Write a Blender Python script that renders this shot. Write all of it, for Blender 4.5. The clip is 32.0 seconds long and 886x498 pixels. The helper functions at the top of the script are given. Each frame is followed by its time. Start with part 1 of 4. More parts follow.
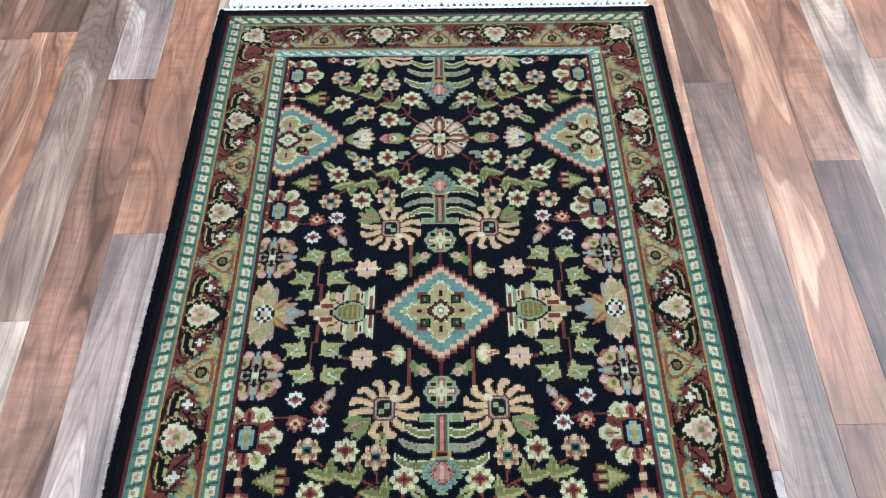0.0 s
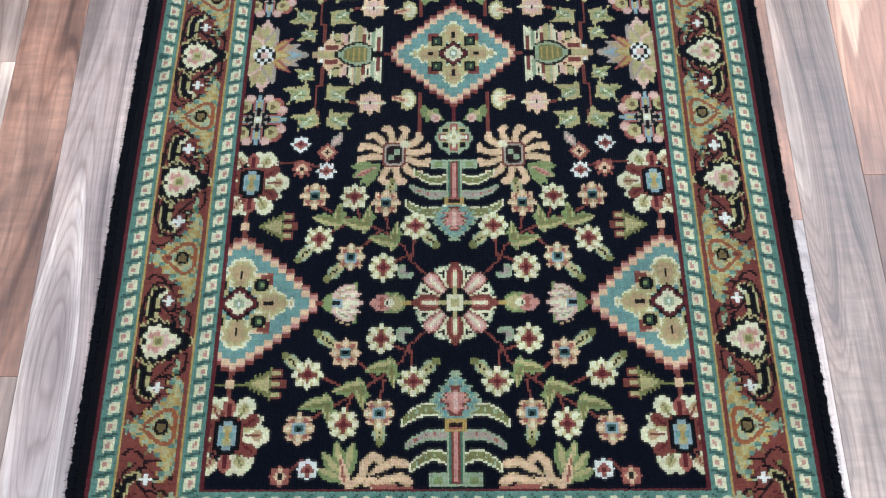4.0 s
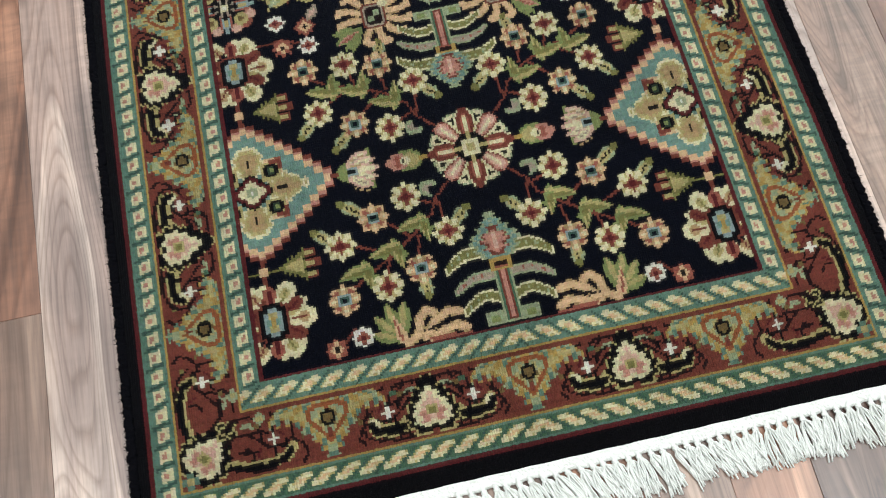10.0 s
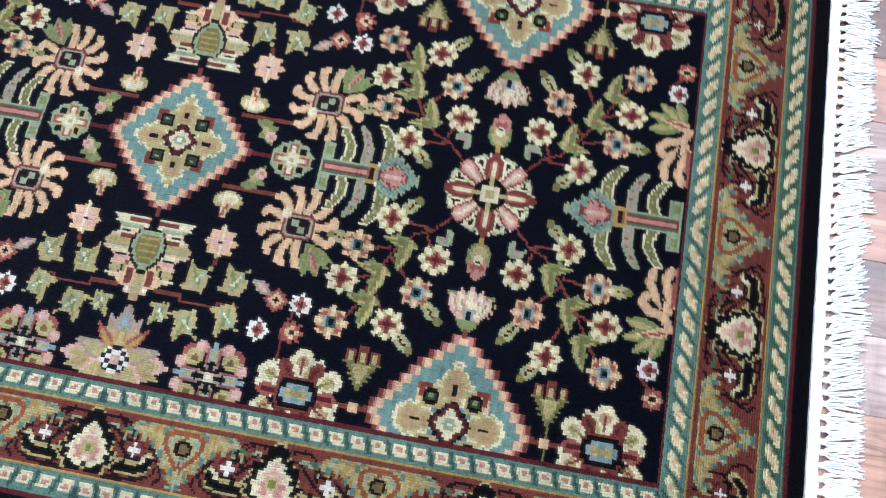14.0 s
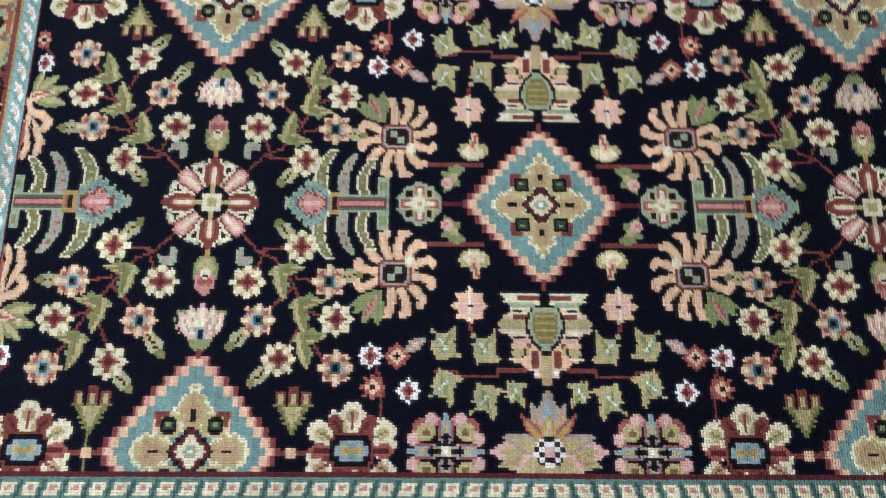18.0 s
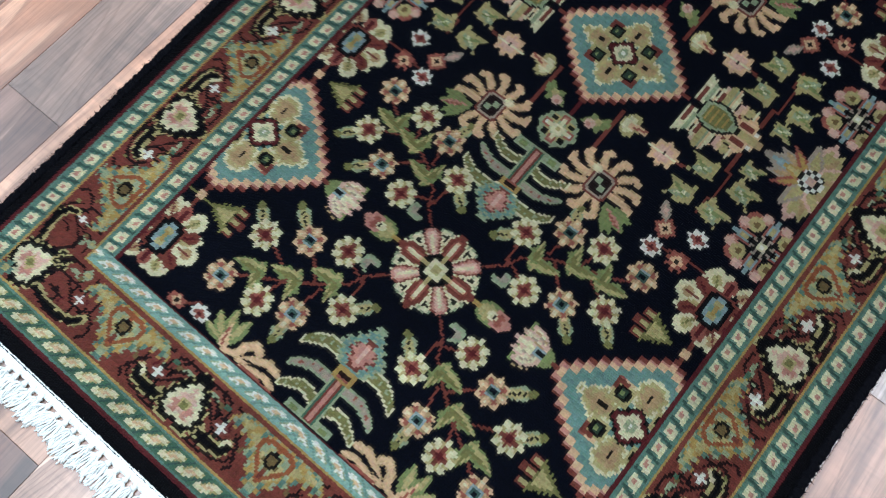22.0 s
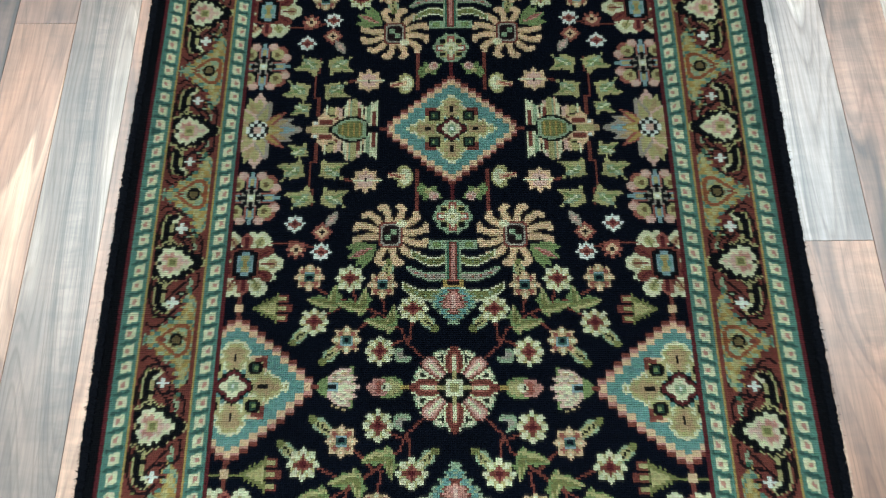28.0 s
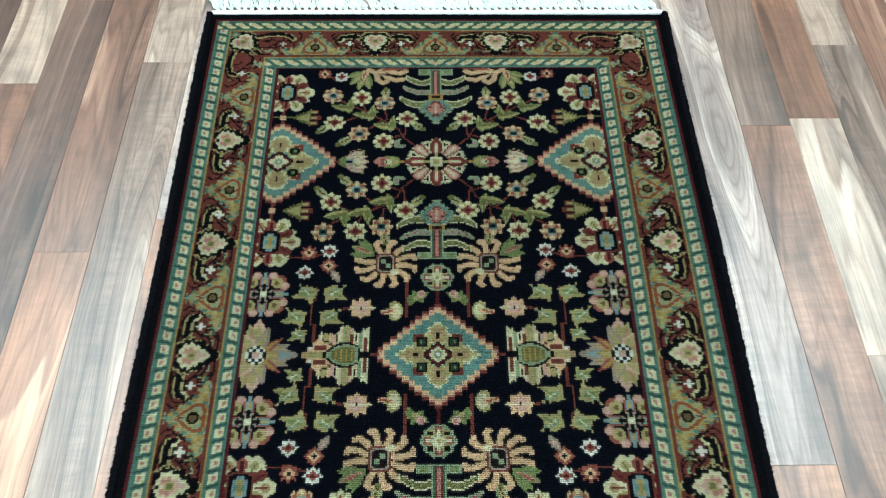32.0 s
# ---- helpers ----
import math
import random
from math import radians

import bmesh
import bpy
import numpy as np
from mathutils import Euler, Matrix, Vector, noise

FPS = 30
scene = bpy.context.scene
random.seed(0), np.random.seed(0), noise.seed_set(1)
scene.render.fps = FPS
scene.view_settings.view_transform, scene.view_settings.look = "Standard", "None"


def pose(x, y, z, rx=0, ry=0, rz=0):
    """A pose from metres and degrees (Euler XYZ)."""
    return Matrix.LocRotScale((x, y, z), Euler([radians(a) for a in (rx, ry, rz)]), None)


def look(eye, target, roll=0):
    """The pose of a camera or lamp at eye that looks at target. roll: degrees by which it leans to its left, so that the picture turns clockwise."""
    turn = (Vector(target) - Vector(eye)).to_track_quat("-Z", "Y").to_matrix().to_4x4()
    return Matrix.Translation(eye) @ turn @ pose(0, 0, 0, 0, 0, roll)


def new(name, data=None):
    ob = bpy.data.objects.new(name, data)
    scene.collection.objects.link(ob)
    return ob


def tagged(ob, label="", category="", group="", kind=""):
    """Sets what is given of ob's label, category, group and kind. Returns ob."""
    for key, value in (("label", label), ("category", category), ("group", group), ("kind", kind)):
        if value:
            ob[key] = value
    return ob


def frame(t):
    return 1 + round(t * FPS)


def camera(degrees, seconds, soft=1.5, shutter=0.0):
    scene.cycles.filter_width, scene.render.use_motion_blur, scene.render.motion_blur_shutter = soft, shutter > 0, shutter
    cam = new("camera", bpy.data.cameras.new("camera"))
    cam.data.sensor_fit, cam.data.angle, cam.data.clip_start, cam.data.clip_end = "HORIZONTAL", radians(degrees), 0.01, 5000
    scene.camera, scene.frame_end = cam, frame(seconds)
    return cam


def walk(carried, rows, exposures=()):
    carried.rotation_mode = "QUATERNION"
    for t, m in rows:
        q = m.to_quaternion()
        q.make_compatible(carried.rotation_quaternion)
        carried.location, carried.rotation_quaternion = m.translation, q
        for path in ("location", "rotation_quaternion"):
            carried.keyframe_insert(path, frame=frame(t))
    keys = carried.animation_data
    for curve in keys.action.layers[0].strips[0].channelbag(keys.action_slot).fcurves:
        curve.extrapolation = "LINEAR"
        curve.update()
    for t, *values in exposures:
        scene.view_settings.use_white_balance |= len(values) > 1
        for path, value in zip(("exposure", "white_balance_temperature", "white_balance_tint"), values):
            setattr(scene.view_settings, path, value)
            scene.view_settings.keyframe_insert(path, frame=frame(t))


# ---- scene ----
cam = camera(52.78, 32.0, soft=1.1)
PATH = [
    (0.0, 0.0138, -0.574, 0.8843, 37.28, 1.04, -0.47),
    (0.5, 0.018, -0.573, 0.8658, 36.36, 1.51, -0.25),
    (1.0, 0.0027, -0.5816, 0.8539, 35.06, 0.6, -0.08),
    (1.5, -0.0045, -0.5816, 0.84, 33.49, 0.51, -0.28),
    (2.0, -0.0071, -0.5809, 0.8384, 31.6, 0.38, -0.25),
    (2.5, 0.0, -0.5712, 0.8425, 28.9, 0.93, -0.52),
    (4.5, 0.0003, -0.5925, 0.8099, 22.6, 0.86, 0.04),
    (5.0, 0.015, -0.6259, 0.7933, 22.52, 1.78, 0.02),
    (5.5, 0.014, -0.6386, 0.7801, 20.69, 1.76, -0.12),
    (6.0, 0.0141, -0.6422, 0.7728, 18.71, 1.56, -0.26),
    (6.5, 0.0123, -0.6458, 0.7671, 17.06, 1.61, -0.44),
    (7.0, 0.015, -0.6453, 0.7639, 16.31, 1.7, -0.45),
    (7.5, 0.0201, -0.6415, 0.7629, 16.26, 1.91, -0.25),
    (8.0, 0.025, -0.6402, 0.7611, 16.33, 2.35, -0.31),
    (8.5, 0.0271, -0.641, 0.7604, 16.5, 2.58, -0.27),
    (9.0, 0.0284, -0.6349, 0.7621, 16.46, 2.87, 0.18),
    (9.5, 0.0017, -0.632, 0.7671, 17.08, 1.99, -2.29),
    (10.0, -0.0837, -0.6465, 0.7753, 19.14, 1.67, -12.48),
    (10.5, -0.1409, -0.6584, 0.7873, 21.43, 2.02, -20.74),
    (11.0, -0.1681, -0.6219, 0.7703, 20.07, 0.5, -25.77),
    (11.5, -0.1949, -0.5508, 0.7622, 17.94, 0.95, -34.32),
    (12.0, -0.2175, -0.5014, 0.7581, 16.75, -0.31, -41.78),
    (12.5, -0.2545, -0.427, 0.7586, 16.28, -1.37, -51.6),
    (13.0, -0.3, -0.3577, 0.7684, 16.82, -0.78, -62.92),
    (13.5, -0.3069, -0.3173, 0.7661, 17.8, -1.84, -72.58),
    (15.5, -0.2758, -0.1546, 0.753, 18.17, 0.9, -90.09),
    (16.0, -0.2767, -0.0766, 0.752, 18.47, -0.3, -90.73),
    (16.5, -0.2806, -0.0259, 0.7505, 18.64, -1.14, -90.89),
    (17.0, -0.2792, 0.0172, 0.7474, 18.58, -2.12, -90.9),
    (17.5, -0.2723, 0.0644, 0.7418, 18.07, -2.62, -89.71),
    (18.0, -0.2538, 0.1074, 0.7291, 16.49, -1.62, -90.16),
    (18.5, -0.2411, 0.1485, 0.7357, 16.16, -2.27, -91.51),
    (19.0, -0.242, 0.2089, 0.7374, 16.8, -2.4, -93.83),
    (19.5, -0.2416, 0.2738, 0.7393, 17.27, -2.39, -96.84),
    (20.0, -0.2438, 0.3216, 0.7445, 18.1, -2.59, -99.88),
    (20.5, -0.2379, 0.3545, 0.7373, 17.85, -4.84, -106.34),
    (21.0, -0.2089, 0.3872, 0.7221, 18.99, -3.71, -116.31),
    (21.5, -0.1836, 0.4238, 0.7283, 18.02, -2.37, -130.85),
    (22.0, -0.1426, 0.4725, 0.7381, 19.38, -1.21, -140.89),
    (22.5, -0.095, 0.5372, 0.7515, 21.33, -0.66, -154.64),
    (23.0, -0.0636, 0.5625, 0.7528, 21.62, -1.17, -163.75),
    (23.5, -0.0389, 0.5666, 0.7456, 20.74, -0.17, -172.31),
    (24.0, -0.015, 0.5697, 0.7439, 18.57, 0.87, -177.91),
    (24.5, 0.0048, 0.588, 0.7457, 18.34, 0.6, 179.27),
    (26.5, 0.0156, 0.5601, 0.7684, 18.84, 0.13, 178.32),
    (27.0, 0.0097, 0.5439, 0.7754, 20.74, 0.31, 178.68),
    (27.5, 0.0105, 0.5252, 0.7889, 22.9, 0.17, 179.36),
    (28.0, 0.0042, 0.5139, 0.8019, 25.08, 0.54, 179.71),
    (28.5, 0.0027, 0.5069, 0.8095, 26.65, 0.61, 179.62),
    (29.0, 0.01, 0.5053, 0.8223, 28.81, -0.06, 179.46),
    (29.5, 0.0075, 0.4997, 0.8324, 30.13, -0.0, 179.35),
    (30.0, 0.0085, 0.5011, 0.8442, 31.61, 0.02, 179.22),
    (30.5, 0.0062, 0.5018, 0.8527, 32.95, -0.13, 179.11),
    (31.0, 0.0068, 0.5009, 0.8581, 34.16, -0.08, 179.19),
    (31.5, 0.005, 0.5026, 0.8684, 35.51, -0.1, 179.24),
    (32.0, 0.0063, 0.4967, 0.8862, 36.09, -0.43, 179.38),
]
EXPOSURES = [
    (0.0, 0.46, 5300, 3), (2.5, 0.5, 5300, 5), (4.5, 0.52, 5400, 6), (6.0, 0.45, 5700, 6), (7.0, 0.03, 6100, 7), (8.0, -0.14, 6500, 6), (9.5, 0.02, 6500, 6), (11.0, 0.3, 5900, 4), (12.0, 0.36, 5600, 9),
    (13.5, 0.62, 5500, 15), (15.5, 0.72, 5600, 18), (17.0, 0.76, 5600, 18), (19.5, 0.44, 5500, 22), (21.0, 0.33, 5500, 15), (22.0, 0.36, 5500, 5), (23.0, 0.48, 5500, -8), (26.5, 0.56, 5400, -11), (28.0, 0.5, 5400, -10), (32.0, 0.5, 5500, -11),
]
walk(cam, [(t, pose(x, y, z, rx, ry, rz)) for t, x, y, z, rx, ry, rz in PATH], EXPOSURES)

# ---- world and light ----
world = bpy.data.worlds.new("world")
scene.world = world
world.use_nodes = True
world.node_tree.nodes["Background"].inputs[0].default_value = (0.75, 0.85, 1.0, 1)
world.node_tree.nodes["Background"].inputs[1].default_value = 0.3

ROOM = (-2.3, 1.8, -2.5, 2.6, 2.4)  # x0, x1, y0, y1, height


def area_lamp(name, m, sx, sy, watts, colour):
    data = bpy.data.lights.new(name, "AREA")
    data.shape, data.size, data.size_y, data.energy, data.color = "RECTANGLE", sx, sy, watts, colour
    ob = new(name, data)
    ob.matrix_world = m
    return ob


# Added overhead light, no lamp is seen: brightens the rug's far end.
area_lamp("ceiling_lamp", pose(0.1, 0.7, 2.37), 1.0, 0.5, 54, (0.92, 0.97, 1.0))
# Two more unseen lights, added for glare on the floor beside the rug.
area_lamp("ceiling_lamp", pose(1.15, -1.15, 2.37), 1.0, 1.5, 30, (0.94, 0.97, 0.99))
area_lamp("ceiling_lamp", pose(-1.15, -1.15, 2.37), 1.0, 1.5, 30, (0.94, 0.97, 0.99))
# Added side light; the wall has no window. Brightens the east and far side.
area_lamp("window_light", look((1.72, 0.95, 1.3), (0.0, 0.85, 0.9)), 1.7, 1.5, 20, (0.86, 0.95, 1.0))


# ---- materials ----
def srgb(r, g, b):
    out = []
    for c in (r, g, b):
        c /= 255
        out.append(c / 12.92 if c <= 0.04045 else ((c + 0.055) / 1.055) ** 2.4)
    return (*out, 1.0)


def material(name, rough=0.6, metal=0.0):
    mat = bpy.data.materials.new(name)
    mat.use_nodes = True
    nt = mat.node_tree
    bsdf = nt.nodes["Principled BSDF"]
    bsdf.inputs["Roughness"].default_value = rough
    bsdf.inputs["Metallic"].default_value = metal
    return mat, nt, bsdf


def node(nt, kind, **values):
    n = nt.nodes.new(kind)
    for key, v in values.items():
        if key in n.inputs:
            n.inputs[key].default_value = v
    return n


def math_node(nt, op, a, b=None):
    n = nt.nodes.new("ShaderNodeMath")
    n.operation = op
    for i, v in enumerate((a, b)):
        if v is None:
            continue
        if isinstance(v, (int, float)):
            n.inputs[i].default_value = v
        else:
            nt.links.new(v, n.inputs[i])
    return n.outputs[0]


def mix_colour(nt, fac, a, b, blend="MIX"):
    n = nt.nodes.new("ShaderNodeMix")
    n.data_type, n.blend_type = "RGBA", blend
    for sock, v in ((n.inputs[0], fac), (n.inputs[6], a), (n.inputs[7], b)):
        if isinstance(v, (int, float, tuple)):
            sock.default_value = v
        else:
            nt.links.new(v, sock)
    return n.outputs[2]


def ramp(nt, fac, stops):
    n = nt.nodes.new("ShaderNodeValToRGB")
    while len(n.color_ramp.elements) < len(stops):
        n.color_ramp.elements.new(0.5)
    for e, (p, c) in zip(n.color_ramp.elements, stops):
        e.position, e.color = p, c
    nt.links.new(fac, n.inputs[0])
    return n.outputs[0]


def wool_material(name, sheen):
    """Dyed wool pile: each knot has its own dye, fibres break the light up."""
    mat, nt, bsdf = material(name, 0.92)
    dye = nt.nodes.new("ShaderNodeAttribute")
    dye.attribute_name = "dye"
    place = nt.nodes.new("ShaderNodeTexCoord").outputs["Object"]
    strands = node(nt, "ShaderNodeTexNoise", Scale=900.0, Detail=2.0)
    nt.links.new(place, strands.inputs["Vector"])
    patches = node(nt, "ShaderNodeTexNoise", Scale=26.0, Detail=3.0)
    nt.links.new(place, patches.inputs["Vector"])
    light = ramp(nt, strands.outputs[0], [(0.25, (0.75, 0.75, 0.75, 1)), (0.75, (1.2, 1.2, 1.2, 1))])
    worn = ramp(nt, patches.outputs[0], [(0.3, (0.86, 0.86, 0.86, 1)), (0.7, (1.12, 1.12, 1.12, 1))])
    c = mix_colour(nt, 1.0, dye.outputs[0], light, "MULTIPLY")
    c = mix_colour(nt, 1.0, c, worn, "MULTIPLY")
    nt.links.new(c, bsdf.inputs["Base Color"])
    # ridges of the warp columns
    split = nt.nodes.new("ShaderNodeSeparateXYZ")
    nt.links.new(place, split.inputs[0])
    wave = math_node(nt, "SINE", math_node(nt, "MULTIPLY", split.outputs[0], 2 * math.pi / 0.002))
    height = math_node(nt, "ADD", math_node(nt, "MULTIPLY", wave, 0.1), strands.outputs[0])
    bump = node(nt, "ShaderNodeBump", Strength=0.6, Distance=0.0012)
    nt.links.new(height, bump.inputs["Height"])
    nt.links.new(bump.outputs[0], bsdf.inputs["Normal"])
    bsdf.inputs["Specular IOR Level"].default_value = 0.05
    bsdf.inputs["Sheen Weight"].default_value = sheen
    bsdf.inputs["Sheen Roughness"].default_value = 0.45
    bsdf.inputs["Sheen Tint"].default_value = (0.8, 0.86, 1.0, 1)
    return mat


def wood_material(name, dark, mid, pale, figure):
    """Printed wood laminate under a satin wear layer: grain along y, cathedral figure, pores."""
    mat, nt, bsdf = material(name, 0.3)
    dark, mid, pale = [tuple(v * k for v in c[:3]) + (1,) for c, k in ((dark, 0.60), (mid, 0.82), (pale, 1.02))]
    info = nt.nodes.new("ShaderNodeObjectInfo")
    geo = nt.nodes.new("ShaderNodeNewGeometry")
    jump = nt.nodes.new("ShaderNodeVectorMath")
    jump.operation = "MULTIPLY"
    comb = nt.nodes.new("ShaderNodeCombineXYZ")
    for i in range(3):
        nt.links.new(info.outputs["Random"], comb.inputs[i])
    nt.links.new(comb.outputs[0], jump.inputs[0])
    jump.inputs[1].default_value = (13.7, 41.3, 7.9)
    add = nt.nodes.new("ShaderNodeVectorMath")
    add.operation = "ADD"
    nt.links.new(geo.outputs["Position"], add.inputs[0])
    nt.links.new(jump.outputs[0], add.inputs[1])

    def stretched(sx, sy, **kw):
        m = node(nt, "ShaderNodeMapping")
        m.inputs["Scale"].default_value = (sx, sy, 1)
        nt.links.new(add.outputs[0], m.inputs["Vector"])
        n = node(nt, "ShaderNodeTexNoise", **kw)
        nt.links.new(m.outputs[0], n.inputs["Vector"])
        return n.outputs[0]

    # one slow, bent field gives heartwood and sapwood, and the growth lines that run along their edges
    field = stretched(11, 1.25, Scale=1.0, Detail=2.0, Roughness=0.42, Distortion=0.7)
    fine = stretched(300, 8, Scale=1.0, Detail=4.0, Roughness=0.6)
    pores = stretched(900, 30, Scale=1.0, Detail=2.0)
    smoke = stretched(13, 5, Scale=1.0, Detail=4.0, Roughness=0.55, Distortion=0.8)
    curl = stretched(26, 110, Scale=1.0, Detail=3.0, Roughness=0.6, Distortion=0.5)
    streak = stretched(46, 2.2, Scale=1.0, Detail=3.0, Roughness=0.5)
    base = ramp(nt, field, [(0.30, pale), (0.43, mid), (0.445, dark), (0.50, mid), (0.575, mid), (0.59, pale), (0.70, mid)])
    base = mix_colour(nt, ramp(nt, streak, [(0.42, (0, 0, 0, 1)), (0.62, (0.7, 0.7, 0.7, 1))]), base, mid)
    rings = math_node(nt, "FRACT", math_node(nt, "MULTIPLY", field, figure * 2.4))
    ringshade = ramp(nt, rings, [(0.0, (0.62, 0.57, 0.54, 1)), (0.18, (1.03, 1.03, 1.03, 1)), (0.7, (1.0, 1.0, 1.0, 1)), (1.0, (0.66, 0.60, 0.57, 1))])
    c = mix_colour(nt, 0.75, base, ringshade, "MULTIPLY")
    lines = ramp(nt, fine, [(0.3, (0.66, 0.63, 0.61, 1)), (0.62, (1.1, 1.1, 1.1, 1))])
    c = mix_colour(nt, 0.8, c, lines, "MULTIPLY")
    poreshade = ramp(nt, pores, [(0.32, (0.74, 0.72, 0.70, 1)), (0.42, (1, 1, 1, 1))])
    c = mix_colour(nt, 0.55, c, poreshade, "MULTIPLY")
    # cloudy lustre and the curl across the grain
    tone = ramp(nt, smoke, [(0.34, (0.66, 0.66, 0.67, 1)), (0.5, (1.0, 1.0, 1.0, 1)), (0.66, (1.30, 1.27, 1.23, 1))])
    c = mix_colour(nt, 0.9, c, tone, "MULTIPLY")
    c = mix_colour(nt, ramp(nt, field, [(0.40, (0.7, 0.7, 0.7, 1)), (0.58, (0.15, 0.15, 0.15, 1))]), c, mix_colour(nt, 1.0, c, ramp(nt, curl, [(0.34, (0.78, 0.78, 0.79, 1)), (0.66, (1.20, 1.18, 1.16, 1))]), "MULTIPLY"))
    nt.links.new(c, bsdf.inputs["Base Color"])
    rough = ramp(nt, fine, [(0.3, (0.42, 0.42, 0.42, 1)), (0.7, (0.32, 0.32, 0.32, 1))])
    nt.links.new(rough, bsdf.inputs["Roughness"])
    bump = node(nt, "ShaderNodeBump", Strength=0.12, Distance=0.0006)
    nt.links.new(fine, bump.inputs["Height"])
    nt.links.new(bump.outputs[0], bsdf.inputs["Normal"])
    bsdf.inputs["Specular IOR Level"].default_value = 0.9
    bsdf.inputs["Coat Weight"].default_value = 0.45
    bsdf.inputs["Coat Roughness"].default_value = 0.34
    return mat


def plain_material(name, colour, rough, grain=40.0, depth=0.15, spread=0.12, gloss=0.3):
    mat, nt, bsdf = material(name, rough)
    n = node(nt, "ShaderNodeTexNoise", Scale=grain, Detail=4.0)
    lo = tuple(v * (1 - spread) for v in colour[:3]) + (1,)
    hi = tuple(min(1, v * (1 + spread)) for v in colour[:3]) + (1,)
    nt.links.new(ramp(nt, n.outputs[0], [(0.3, lo), (0.7, hi)]), bsdf.inputs["Base Color"])
    bump = node(nt, "ShaderNodeBump", Strength=depth, Distance=0.001)
    nt.links.new(n.outputs[0], bump.inputs["Height"])
    nt.links.new(bump.outputs[0], bsdf.inputs["Normal"])
    bsdf.inputs["Specular IOR Level"].default_value = gloss
    return mat


WOOL = wool_material("wool_pile", 0.015)
COTTON = plain_material("cotton_warp", srgb(232, 233, 228), 0.9, 1200.0, 0.5, 0.12)
EDGE_WOOL = plain_material("black_edge_wool", srgb(9, 9, 13), 0.95, 1500.0, 0.6, 0.5, 0.04)
# pale cotton painted dark, for the shade down between the tufts
SHADED_BACKING = plain_material("shaded_cotton_backing", srgb(60, 54, 48), 0.95, 300.0, 0.3, 0.1)
PLASTER = plain_material("ceiling_paint", srgb(214, 212, 206), 0.9, 60.0, 0.1, 0.03)
PAINT = plain_material("wall_paint", srgb(150, 145, 138), 0.9, 60.0, 0.1, 0.03)
# core board in the joints, lightened to paint the glare along plank edges
JOINT = plain_material("joint_core_glare", srgb(150, 116, 94), 0.8, 200.0, 0.1, 0.1)
WOODS = {
    "pale": wood_material("wood_pale_grey", srgb(132, 110, 102), srgb(166, 143, 134), srgb(204, 184, 172), 16.0),
    "cream": wood_material("wood_cream", srgb(164, 134, 116), srgb(192, 164, 146), srgb(210, 188, 172), 8.0),
    "orange": wood_material("wood_orange", srgb(128, 84, 62), srgb(164, 115, 88), srgb(194, 150, 122), 10.0),
    "tan": wood_material("wood_tan", srgb(136, 102, 84), srgb(172, 134, 112), srgb(206, 174, 152), 13.0),
    "brown": wood_material("wood_brown", srgb(108, 72, 56), srgb(144, 102, 82), srgb(174, 134, 112), 11.0),
    "dark": wood_material("wood_dark", srgb(78, 55, 47), srgb(110, 80, 68), srgb(138, 107, 93), 10.0),
    "grey": wood_material("wood_grey", srgb(104, 81, 70), srgb(139, 112, 98), srgb(173, 147, 131), 17.0),
}


# ---- helpers for things ----
def mesh_object(name, verts, faces, mat, parent=None, label=""):
    me = bpy.data.meshes.new(name)
    me.from_pydata([tuple(v) for v in verts], [], faces)
    me.materials.append(mat)
    ob = new(name, me)
    ob.parent = parent
    if label:
        ob["label"] = label
    return ob


def box_data(name, x0, x1, y0, y1, z0, z1, mat, bevel=0.0):
    bm = bmesh.new()
    bmesh.ops.create_cube(bm, size=1.0)
    bm.transform(Matrix.LocRotScale(((x0 + x1) / 2, (y0 + y1) / 2, (z0 + z1) / 2), None, (x1 - x0, y1 - y0, z1 - z0)))
    if bevel:
        top = [e for e in bm.edges if all(v.co.z > z1 - 1e-6 for v in e.verts)]
        bmesh.ops.bevel(bm, geom=top, offset=bevel, segments=1, affect="EDGES")
    me = bpy.data.meshes.new(name)
    bm.to_mesh(me)
    bm.free()
    me.materials.append(mat)
    return me


# ---- the room that closes the place ----
X0, X1, Y0, Y1, HIGH = ROOM
floor = tagged(new("floor", box_data("floor", X0, X1, Y0, Y1, -0.03, -0.009, JOINT)),
               "brown and cream wood laminate floor of staggered strips", "floor", kind="structure")
tagged(new("ceiling", box_data("ceiling", X0, X1, Y0, Y1, HIGH, HIGH + 0.1, PLASTER)), "plain white ceiling", "ceiling", kind="structure")
for nm, b in (("wall_north", (X0 - 0.12, X1 + 0.12, Y1, Y1 + 0.12)), ("wall_south", (X0 - 0.12, X1 + 0.12, Y0 - 0.12, Y0)),
              ("wall_east", (X1, X1 + 0.12, Y0, Y1)), ("wall_west", (X0 - 0.12, X0, Y0, Y1))):
    tagged(new(nm, box_data(nm, *b, -0.03, HIGH + 0.1, PAINT)), "plain grey-beige painted wall", "wall", kind="structure")

